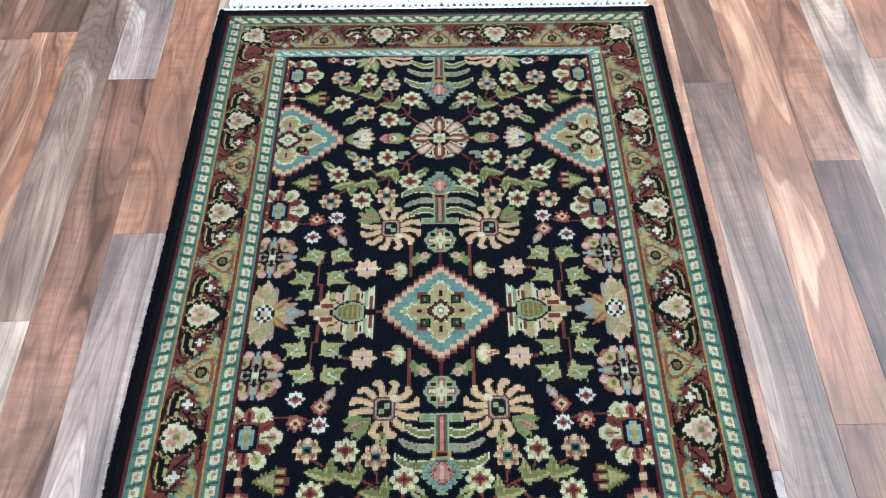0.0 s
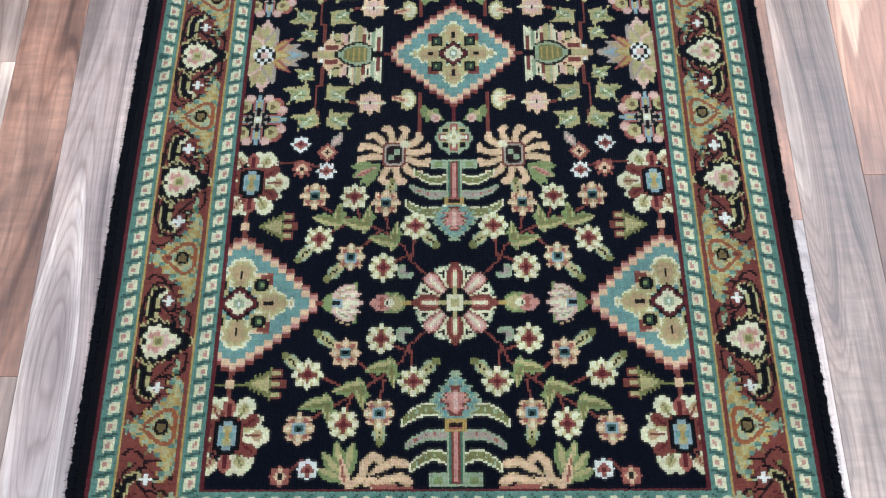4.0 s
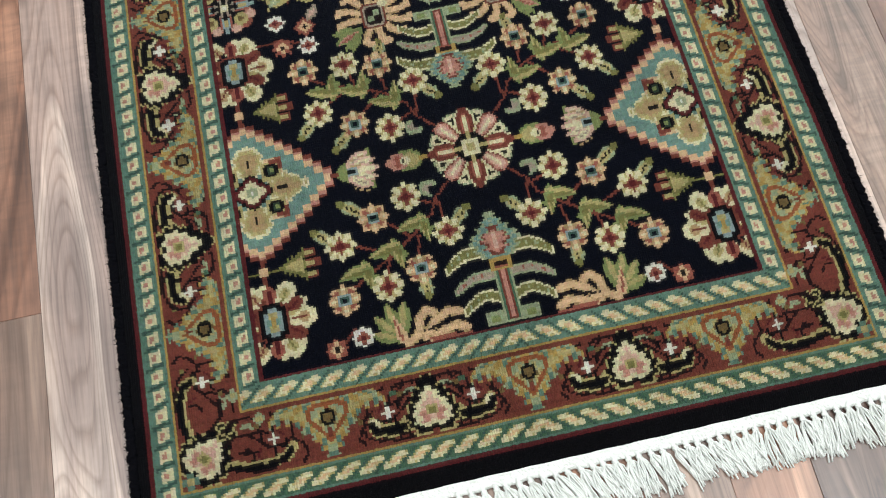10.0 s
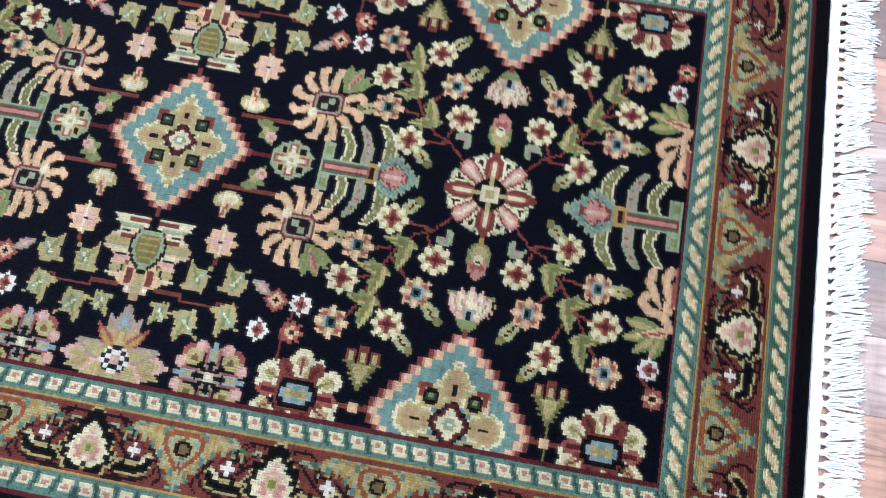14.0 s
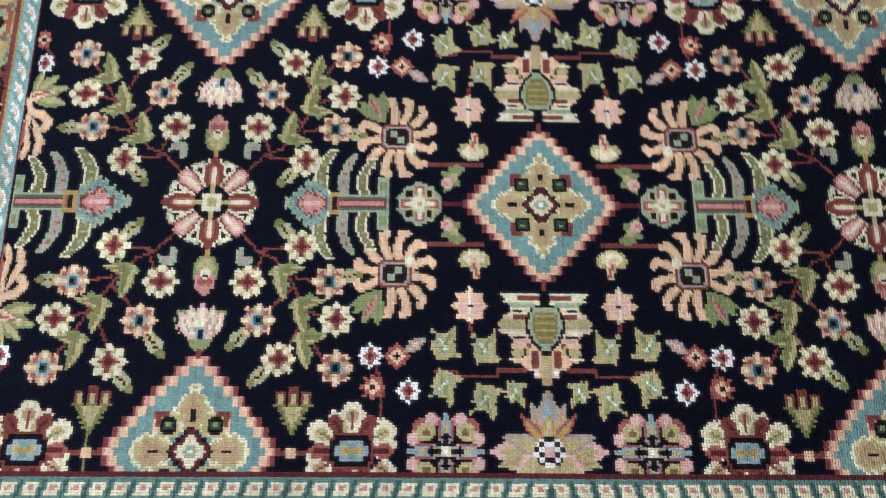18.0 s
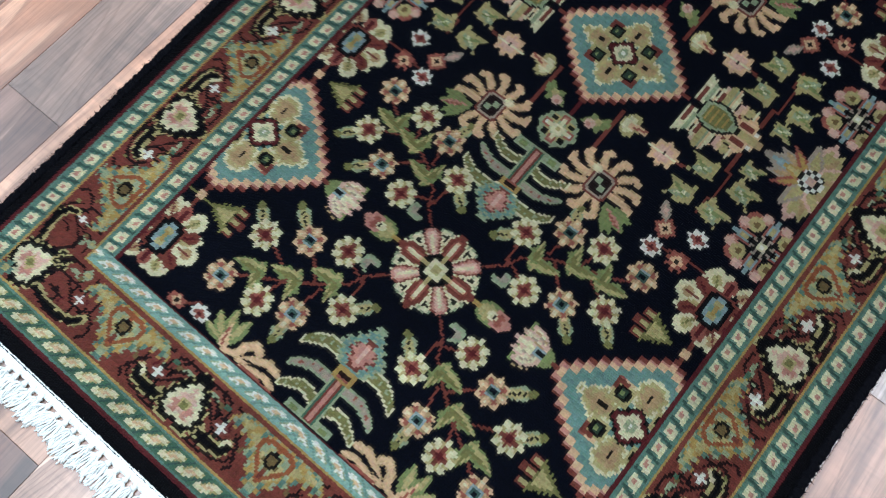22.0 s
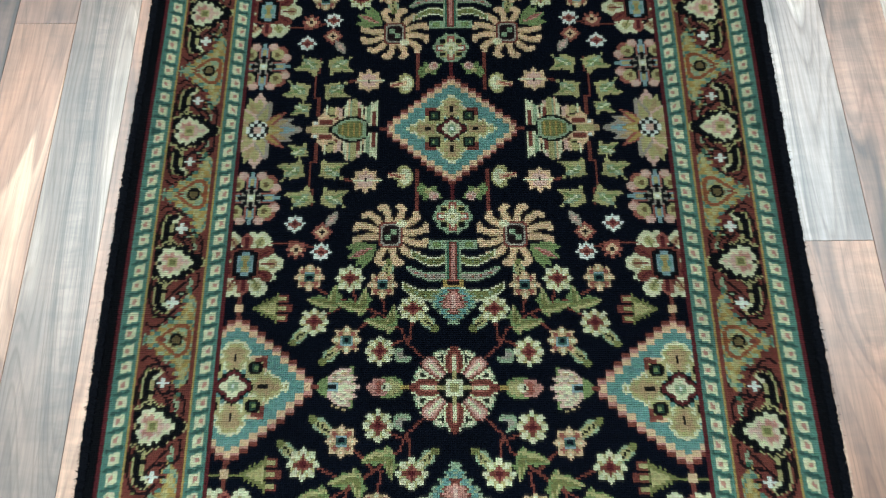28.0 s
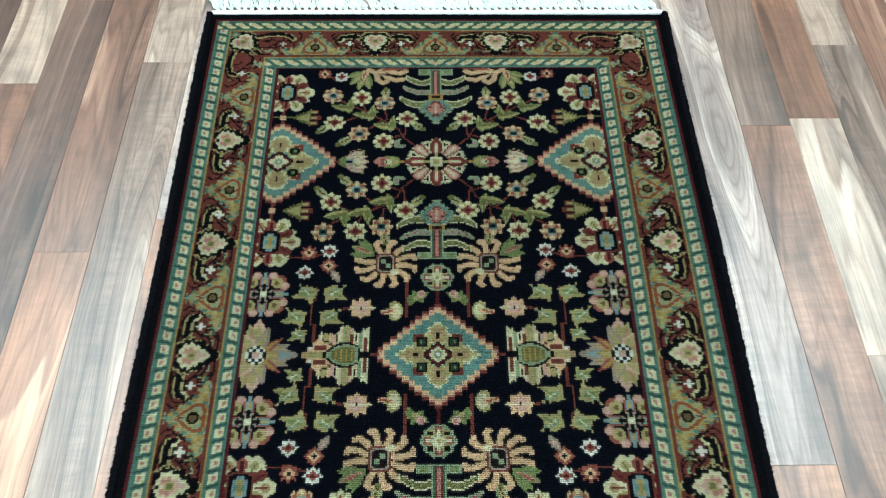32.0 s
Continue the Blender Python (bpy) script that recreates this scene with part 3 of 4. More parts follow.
def side_palmette(v, flip):
    m = Motif("palmette", 206, v, 0, flip, label="cream and red palmette with a blue eye, cut by the border")
    for k in range(9):
        a = radians(90 + k * 36 + 9)
        du, dv = math.cos(a), math.sin(a)
        c = ("cream", "rust", "cream", "khaki", "cream", "rust", "cream", "rust", "khaki")[k]
        m.paint(m.leaf(du * 8, dv * 8, du * 35, dv * 37, 21, 0.62), "cream", FIELD)
        m.paint(m.leaf(du * 10, dv * 10, du * 31, dv * 33, 14, 0.6), c, FIELD)
    for a in (150, 210, 90, 270, 30, -30):
        du, dv = math.cos(radians(a)), math.sin(radians(a))
        m.paint(m.leaf(du * 12, dv * 14, du * 33, dv * 35, 13, 0.6), "rust" if a in (210, 150, 30, -30) else "brick", FIELD)
        m.paint(m.line([(du * 18, dv * 18), (du * 27, dv * 29)], 2.6), "maroon", FIELD)
    for a in (120, 180, 240, 60, 300):
        du, dv = math.cos(radians(a)), math.sin(radians(a))
        m.paint(m.disc(du * 30, dv * 31, 8.5), "cream", FIELD)
        m.paint(m.disc(du * 27, dv * 28, 5), "khaki" if a in (120, 240) else "tan", FIELD)
        m.paint(m.line([(du * 16, dv * 17), (du * 30, dv * 31)], 2.0), "olive" if a in (120, 240) else "rust", FIELD)
    m.paint(m.box(0, 0, 14.6, 15) | m.box(0, 0, 11, 18), "rust", FIELD)
    m.paint(m.box(0, 0, 13, 13) | m.box(0, 0, 9, 16.5), "black", FIELD)
    m.paint(m.box(0, 0, 7.5, 10) | m.box(0, 0, 5, 12.5), "sky", FIELD)
    m.paint(m.box(0, 0, 3.2, 9), "khaki", FIELD)
    m.paint(m.box(0, 0, 6, 3), "aqua", FIELD)
    m.paint(m.box(0, 0, 2, 5), "gold", FIELD)


def small_crosses(spots, flip):
    for u, v, white in spots:
        m = Motif("cross_flower", u, v, 0, flip, label="tiny red and white cross flower" if white else "tiny orange cross flower")
        arm = np.minimum(np.abs(m.p), np.abs(m.q))
        m.paint(m.scallop(9.0, 8, 0.16), "white" if white else "brick", FIELD)
        m.paint((arm < 1.9) & (m.r < 6.4), "rust" if white else "peach", FIELD)
        m.paint(m.diamond(0, 0, 6.2, 6.2), "brick" if white else "peach", FIELD)
        m.paint(m.r < 2.4, "maroon" if white else "black", FIELD)


def centre_figures():
    # round flower between medallion and tulip
    m = Motif("ring_flower", 0, 105, label="round pale green flower with pink and white spots")
    m.paint(m.scallop(19, 10, 0.05), "sage")
    for k in range(8):
        a = k * math.pi / 4
        c = ("white", "black", "pink", "black")[k % 4]
        m.paint(m.box(12 * math.cos(a), 12 * math.sin(a), 4.2, 4.2), "brick" if c in ("white", "pink") else "khaki")
        m.paint(m.box(12 * math.cos(a), 12 * math.sin(a), 2.6, 2.6), c)
    m.paint((np.minimum(np.abs(m.p), np.abs(m.q)) < 2.4) & (m.r < 12), "cream")
    m.paint(m.box(0, 0, 5.2, 5.2), "cream")
    m.paint(m.box(0, 0, 2.5, 2.5), "khaki")
    m = Motif("stem", 0, 76, label="thin rust-red stem")
    m.paint((np.abs(m.p) < 1.6) & (np.abs(m.q) < 10), "maroon")
    # small leaves and buds by the medallion
    stems([(36, 50), (36, 100)], 1, 0.0)
    m = Motif("bud_leaf", 23, 77, label="small green leaf with a pink heart")
    m.paint(m.leaf(8, -4, -13, 7, 13, 0.5) | m.leaf(4, 6, 10, -12, 12, 0.5) | m.leaf(-6, -8, 6, 9, 11, 0.5), "leaf")
    m.paint(m.leaf(6, -6, -4, 4, 7, 0.5), "khaki")
    m.paint(m.disc(-4, 4, 4.6), "rose")
    m.paint(m.disc(-5, 5, 2.2), "pink")
    m = Motif("bud", 52, 58, label="yellow bud with an orange throat")
    m.paint(m.oval(-2, 0, 10, 13), "khaki")
    m.paint(m.oval(-4, 0, 6, 9), "cream")
    m.paint(m.box(9, -8, 5, 5) | m.box(9, 8, 5, 5), "navy")
    m.paint(m.line([(-2, 0), (12, -2)], 6), "peach")
    m.paint(m.line([(2, 0), (13, -3)], 2.6), "brick")
    m = Motif("star_flower", 89, 62, label="pink four-pointed star flower")
    m.paint(m.box(0, 0, 10, 10), "brick")
    m.paint(m.scallop(13.0, 8, 0.16), "peach")
    m.paint(m.scallop(8.5, 8, 0.16), "rose")
    m.paint((np.abs(m.q) < 1.3) & (np.abs(m.p) < 17), "cream")
    m.paint(m.r < 1.9, "black")
    stems([(104, 62), (118, 60)], 1, 0.0)
    # lily leaves on red stems
    stems([(142, 18), (142, 40), (147, 40), (147, 72), (143, 72), (143, 92)], 1, 0.0)
    for u, v, s, turn in ((124, 51, 1, 0), (121, 84, 1, 0), (166, 51, -1, 8), (155, 84, -1, 14), (161, 27, -1, 0)):
        m = Motif("lily_leaf", u, v, turn, 1, label="three-pointed yellow-green leaf")
        k = 0.74 if v < 30 else 1.0
        m.paint(m.oval(2 * s, 0, 11 * k, 9.5 * k), "khaki", FIELD)
        m.paint(m.leaf(2 * s, -4 * k, -16 * s * k, -10 * k, 8 * k, 0.4) | m.leaf(2 * s, 4 * k, -13 * s * k, 10 * k, 8 * k, 0.4) | m.leaf(6 * s, 0, 10 * s * k, -15 * k, 9 * k, 0.4) | m.leaf(4 * s, 0, 14 * s * k, 7 * k, 8 * k, 0.4), "khaki", FIELD)
        m.paint(m.leaf(9 * s, -4, -9 * s, 6, 10 * k, 0.4), "sage", FIELD)
        m.paint(m.leaf(8 * s, 3, -11 * s, -7, 5 * k, 0.4), "leaf", FIELD)
        m.paint(m.line([(4 * s, -2), (-4 * s, 3)], 2.1), "cream", FIELD)
        m.paint(m.box(-6 * s, 9 * k, 3, 2.4), "navy", FIELD)
    # lotus pointing to the medallion
    m = Motif("lotus", 108, 0, label="large lotus with red, cream and blue petals round an olive heart")
    aq = np.abs(m.q)
    jag = 1.1 * np.sign(np.sin(m.p * math.pi / 3.1))
    reach = jag + np.interp(m.p, [-31, -28, -20, -16, -14, -8, -3, 2, 6, 8, 12, 17, 22, 25, 28, 32, 34, 38, 40, 47], [33, 36, 32, 27, 31, 37, 40, 37, 31, 26, 28, 28, 27, 30, 22, 19, 12, 12, 5, 3])
    m.paint((aq < reach) & (m.p > -31) & (m.p < 47), "peach", FIELD)

    def bar(p0, p1, q0, q1, dye, lean=0.0):
        """A stripe of a petal on both sides: from p0 to p1, q0 to q1 off the axis, rising outwards by lean."""
        along = m.p - lean * (aq - q0)
        m.paint((along > p0) & (along < p1) & (aq > q0) & (aq < np.minimum(q1, reach)), dye, FIELD)

    # base petals, white below, red in the middle
    bar(-31, -20, 4, 38, "cream")
    bar(-28, -23, 5, 22, "rust")
    bar(-22, -17.5, 8, 31, "sage")
    bar(-17.5, -15, 12, 33, "cream")
    # lobes: rose and red below, yellow and sage, a cream back
    bar(-15, -8.5, 30, 40, "rose")
    bar(-15, -11.5, 14, 30, "cream", 0.1)
    bar(-11.5, -8, 15, 26, "rust")
    bar(-7.5, -2.5, 15, 42, "khaki")
    bar(-2.5, 1.0, 15, 43, "sage")
    bar(1.0, 6.5, 15, 40, "cream")
    # slanting petals beside the tip
    bar(7.5, 12, 14, 30, "rose", 0.1)
    bar(11, 15, 13, 22, "rust", 0.7)
    bar(14, 22, 14, 31, "khaki", 0.2)
    bar(23, 26, 19, 33, "cream")
    bar(18, 33, 5.5, 12, "rust")
    bar(18, 34, 0, 5.0, "khaki")
    bar(33, 39, 6, 13, "white")
    m.paint((aq < 5) & (m.p > 34) & (m.p < 40), "khaki", FIELD)
    m.paint((aq < 4) & (m.p > 39) & (m.p < 47), "tan", FIELD)
    for a, b, c, d in ((7, 17, 6, 36), (-16, 16, -15, 34), (14, 16, 24, 19)):
        m.paint((m.line([(a, b), (c, d)], 1.7) | m.line([(a, -b), (c, -d)], 1.7)) & (aq < reach - 2), "umber", FIELD)
    heart = np.interp(m.p, [-20, -17, -10, -3, 4, 11, 20], [4.5, 9.5, 13, 14, 12.5, 8.5, 0.8])
    m.paint((aq < heart + 2.8) & (m.p > -20) & (m.p < 22), "black", FIELD)
    m.paint((aq < heart) & (m.p > -18) & (m.p < 18), "sage", FIELD)
    m.paint((aq < heart - 3) & (m.p > -15) & (m.p < 12), "olive", FIELD)
    m.paint((aq < heart - 4.5) & (m.p > -13) & (m.p < 8) & (np.mod(m.p, 6.2) < 2.6), "gold", FIELD)
    m.paint((m.p < -19) & (m.p > -27) & (aq < 4.2), "black", FIELD)
    m.paint((m.p <= -26) & (aq < 4.8), "navy", FIELD)
    # pale spiky flower on the field's edge
    m = Motif("spiky_flower", 206, 0, label="pale spiky flower with grey and yellow petals, cut by the border")
    for a, reach, wide, c, d in ((180, 49, 22, "ash", "sky"), (160, 42, 12, "ash", "tan"), (-160, 42, 12, "ash", "tan"), (143, 38, 10, "brick", "gold"), (-143, 38, 10, "brick", "gold"),
                                 (90, 47, 24, "rose", "khaki"), (-90, 47, 24, "rose", "khaki"), (75, 42, 18, "khaki", "tan"), (-75, 42, 18, "khaki", "tan"), (108, 39, 15, "ash", "khaki"), (-108, 39, 15, "ash", "khaki"),
                                 (55, 36, 18, "rose", "khaki"), (-55, 36, 18, "rose", "khaki"), (0, 30, 24, "tan", "khaki"), (180, 30, 12, "gold", "khaki")):
        du, dv = math.cos(radians(a)), math.sin(radians(a))
        m.paint(m.leaf(0, 0, du * reach, dv * reach, wide, 0.5), c, FIELD)
        m.paint(m.leaf(0, 0, du * reach * 0.85, dv * reach * 0.85, wide * 0.6, 0.5), d, FIELD)
    m.paint((m.r < 12) & (np.sin(m.p * 0.75) * np.sin(m.q * 0.75) > 0), "white", FIELD)
    m.paint((m.r < 12) & (np.sin(m.p * 0.75) * np.sin(m.q * 0.75) <= 0), "black", FIELD)
    m.paint(m.box(0, 0, 4, 4), "rose", FIELD)
    # pink flower on the field's edge
    m = Motif("edge_flower", 206, 82, label="pink and yellow square-petalled flower, cut by the border")
    ap, aq = np.abs(m.p), np.abs(m.q)
    for u, v, r, dye in ((17, 18, 9.4, "brick"), (9.5, 25, 6.0, "pink"), (24, 11, 6.0, "pink"), (9.5, 26.5, 4.6, "rose"), (25, 11.5, 4.6, "rose"), (15, 16, 7.6, "khaki"), (14.5, 15.5, 2.8, "bronze")):
        m.paint((np.hypot(ap - u, aq - v) < r) & (ap > 4) & (aq > 4), dye, FIELD)
    for a, b in ((ap, aq), (aq, ap)):
        m.paint((b < 7.0) & (a < 24), "brick", FIELD)
    for a, b in ((ap, aq), (aq, ap)):
        m.paint((b < np.interp(a, [0, 20, 31], [5.0, 4.6, 1.2])) & (a < 31), "sky", FIELD)
        m.paint((b < 1.7) & (a > 11) & (a < 23), "khaki", FIELD)
    m.paint(m.scallop(12.5, 8, 0.1), "black", FIELD)
    m.paint((m.r < 11) & (np.abs(np.sin(4 * m.a)) > 0.82), "ash", FIELD)
    m.paint(m.r < 4.6, "cream", FIELD)
    m.paint(m.r < 2.6, "white", FIELD)


def field():
    sprays()
    centre_figures()
    for v, flip in BOTH:
        if flip < 0:
            fan(62, v - 160, 1)
        bell(v + flip * 80, flip)
        side_palmette(v + flip * 128, flip)
    outer_fan()
    # buds on the cross axis of each rosette
    m = Motif("bud", 63, ROSETTE, label="small pink and green bud")
    m.paint(m.oval(-2, 0, 14, 10.5), "leaf")
    m.paint(m.oval(-5, 0, 8, 7.5), "khaki")
    m.paint(m.oval(7, 0, 8.5, 9), "pink")
    m.paint(m.oval(7, 0, 5.5, 6), "brick")
    m.paint(m.diamond(14, 0, 7, 4.5), "pink")
    m.paint(m.oval(0, 0, 4.2, 4.2), "cream")
    m.paint(m.box(2, 0, 2, 3), "black")
    m.paint((np.abs(m.q) < 1.6) & (m.p > -22) & (m.p < -13), "gold")
    m = Motif("lotus_flower", 107, ROSETTE, label="pale lotus with pink tips and a green cup")
    m.paint((m.p > -14) & (m.p < 20) & (np.abs(m.q) < (24 - m.p) * 0.46 + 4), "leaf")
    for off, tip in ((-16, -12), (-8.5, -17), (0, -21), (8.5, -17), (16, -12)):
        m.paint(m.leaf(12, off * 0.35, tip, off * 1.15, 11.5, 0.55), "rose")
        m.paint(m.leaf(8, off * 0.4, tip + 4, off * 1.05, 7, 0.55), "cream")
        m.paint(m.line([(4, off * 0.6), (-6, off * 0.9)], 1.8), "ash")
        m.paint(m.line([(6, off * 0.9 + 3), (-6, off * 1.1 + 4)], 1.3), "tan")
    m.paint(m.oval(6, 0, 5.5, 5), "sky")
    m.paint(m.oval(6.5, 0, 4, 3), "black")
    m.paint(m.leaf(10, 0, 25, 0, 12, 0.4), "leaf")
    rosette()
    tulip(222, -1, 0.92)
    tulip(353, 1, 1.08)
    for v, flip in ((ROSETTE, 1), (ROSETTE, -1)):
        stems([(138, 150), (157, 170)] if flip > 0 else [(180, 150), (158, 152), (140, 146)], flip)
    small_crosses([(132, 444, True), (156, 450, False)], 1)
    small_crosses([(131, 122, False), (131, 144, True), (159, 112, True), (156, 141, False)], -1)
    m = Motif("bud", 122, 107, 20, label="pale pink bud")
    m.paint(m.leaf(-9, -6, 9, 7, 11, 0.5), "ash", FIELD)
    m.paint(m.leaf(-5, -3, 7, 5, 5, 0.5), "rose", FIELD)
    medallion("medallion", 0, 0, 72, 67, 1.0, 1.06)
    medallion("half_medallion", 207, ROSETTE, 78, 71, 1.14, 1.08)


field()

# -- borders: s runs along a border, n outwards from its inner edge --
E_IN, E_OUT = 247.0, 300.0      # side border
V_IN, V_OUT = 487.0, 541.0      # end border
side_band = (ACROSS >= E_IN) & (ACROSS < E_OUT) & (ALONG < V_OUT)
end_band = (ALONG >= V_IN) & (ALONG < V_OUT) & (ACROSS < E_OUT)
outside = (ACROSS >= 222) | (ALONG >= 461)
RUST = DYE_NAMES.index("rust")
MOTIFS[1], MOTIFS[2], MOTIFS[3] = ("main_border", "rust-red main border"), ("inner_guard_border", "narrow blue-green guard border with white squares"), ("outer_guard_border", "narrow green guard border with cream squares")


def ring(inner_u, inner_v, dye, key):
    mask = (ACROSS >= inner_u) | (ALONG >= inner_v)
    dye_of[mask] = DYE_NAMES.index(dye)
    motif_of[mask] = key


ring(222, 461, "maroon", 2)
ring(226, 464, "sea", 2)
ring(244, 484, "gold", 2)
ring(246, 486, "rust", 1)
ring(299.5, 540.5, "gold", 3)
ring(302, 543.5, "sea", 3)
ring(321.5, 563.5, "maroon", 3)
ring(325.5, 567, "black", 0)


def guard(u0, v0, width_u, width_v, lo, hi, key):
    """Squares with pink hearts along the sides, slanted sprigs along the ends."""
    side = (ACROSS > u0 + 2) & (ACROSS < u0 + width_u - 1) & (ALONG < v0 + width_v)
    n = ACROSS - u0 - width_u / 2 + 0.5
    s = ALONG - n * 0.3
    f = np.mod(s, 17.2) - 8.6

    def ink(mask, dye):
        dye_of[mask] = DYE_NAMES.index(dye)

    ink(side, lo)
    ink(side & (np.abs(np.abs(f) - 8.6) < 1.5), "teal")
    ink(side & (np.abs(f) < 5.4) & (np.abs(n) < width_u / 2 - 4.0), hi)
    ink(side & (np.abs(f) < 2.3) & (np.abs(n) < 2.1), "pink")
    end = (ALONG > v0 + 2) & (ALONG < v0 + width_v - 1) & (ACROSS < u0 + width_u)
    n = ALONG - v0 - width_v / 2
    s = ACROSS - n * 1.15 + 5
    f = np.mod(s, 20.0) - 10
    ink(end & ~(side & (ACROSS > u0 + 2) & (ALONG < v0)), "moss" if key == 3 else "sea")
    ink(end & (np.abs(np.abs(f) - 10) < 1.1), "teal")
    sprig = np.maximum(np.abs(f) / 6.8, np.abs(n) / 5.6) + 0.22 * (np.abs(f) / 6.8) * (np.abs(n) / 5.6)
    ink(end & (sprig < 1.08), "cream")
    ink(end & (sprig > 0.78) & (sprig < 1.08) & (np.mod(f * 3.1 + n * 2.3, 5.0) < 1.6), "khaki")
    ink(end & (np.abs(f) < 2.9) & (np.abs(n) < 1.7), "peach")
    ink(end & (np.abs(np.abs(f) - 4.8) < 1.0) & (np.abs(n) < 1.1), "khaki")


guard(226, 464, 18, 20, "sea", "cream", 2)
# the inner guard across the far end takes paler dyes
pale_end = (gy > 463) & (gy < 484) & (ACROSS < 244)
for old, fresh in (("sea", "mint"), ("teal", "aqua"), ("khaki", "sage"), ("cream", "white")):
    dye_of[pale_end & (dye_of == DYE_NAMES.index(old))] = DYE_NAMES.index(fresh)
guard(302, 543.5, 19.5, 20, "sea", "cream", 3)


def band(name, s, side, label=""):
    """A figure of a border: p along it, q outwards from its inner edge."""
    m = Motif(name, (E_IN if side else s), (s if side else V_IN), label=label, split=(side or s > 3, (not side) or s > 3))
    m.q = (ACROSS - E_IN) if side else (ALONG - V_IN)
    m.p = (ALONG - s) if side else (ACROSS - s)
    m.keep = side_band & (ALONG < V_IN + 4) if side else end_band & (ACROSS < E_IN + 10)
    return m


def heart_mask(p, q, g):
    """A heart with stepped sides, its tip at q = -19 and its lobes at q = 14, grown by g."""
    wide = np.interp(q, [-20 - g * 1.2, -13 - g * 0.4, -5, 3, 10, 14 + g * 0.7], [0.8 + g * 0.2, 4.5 + g * 0.8, 11 + g, 14.5 + g, 13 + g, 6 + g])
    jag = 1.1 * np.sign(np.sin(q * math.pi / 4.1))
    return (np.abs(p) < wide + jag) & (q > -20 - g * 1.2) & (q < 14 + g * 0.7) & ~((np.abs(p) < 2.2) & (q > 11 + g * 0.7))


def paint_heart(m, p, q, k):
    ap = np.abs(p)
    m.paint(heart_mask(p, q, 9.4), "khaki", k)
    m.paint(heart_mask(p, q, 7.6), "black", k)
    for sg in (-1, 1):
        for a, b, c in ((6, -24, 2.6), (11, -18, 3.0), (16, -11, 3.0)):
            m.paint((np.abs(p - sg * a) < c) & (np.abs(q - b) < 2.2), "black", k)
    m.paint(heart_mask(p, q, 2.2), "cream", k)
    m.paint(heart_mask(p, q, -3.4), "rose", k)
    m.paint(heart_mask(p, q, -4.6) & (ap > 3.4) & (q > 0), "pink", k)
    m.paint((ap < 5.4) & (np.abs(q - 1) < 4.4), "khaki", k)
    m.paint((ap < 3.0) & (np.abs(q - 1) < 3.0), "olive", k)


def border_heart(s, side):
    m = band("border_heart", s, side, "cream and pink heart in a black frame")
    k = m.keep
    for sg in (-1, 1):
        # arms of the frame run out along the border and turn in at their ends
        pts = [(sg * 12, 35), (sg * 18, 40), (sg * 28, 42), (sg * 40, 42), (sg * 49, 40), (sg * 52, 34)]
        m.paint(m.line([(a - sg * 0.5, b - 2.0) for a, b in pts], 8.4) | m.line([(a, b + 1.8) for a, b in pts[1:]], 7.0), "khaki", k)
        m.paint(m.line([(sg * 46, 38), (sg * 47, 33), (sg * 51, 31)], 4.0), "cream", k)
        m.paint(m.line(pts, 6.4), "black", k)
        m.paint(m.line([(sg * 31, 41), (sg * 32, 34)], 3.6), "black", k)
        m.paint(m.line([(sg * 20, 33), (sg * 27, 37)], 3.4), "khaki", k)
        # thin dark vines round it
        for vine in ([(12, 5), (20, 3), (29, 6), (34, 14), (33, 21)], [(16, 12), (23, 16), (27, 23)], [(18, 50), (32, 50.5), (46, 49), (57, 44), (60, 36), (57, 28), (50, 23)], [(30, 48), (22, 46)]):
            m.paint(m.line([(sg * a, b) for a, b in vine], 2.2), "umber", k)
        m.paint(m.disc(sg * 30, 11, 2.8), "moss", k)
    paint_heart(m, m.p, m.q - 31, k)
    ap = np.abs(m.p)
    m.paint((ap < 3) & (m.q > 2) & (m.q < 10), "black", k)
    m.paint((ap < 6.5) & (np.abs(m.q - 5.5) < 1.6), "black", k)
    m.paint((ap < 9.5) & (np.abs(m.q - 10) < 1.4), "black", k)


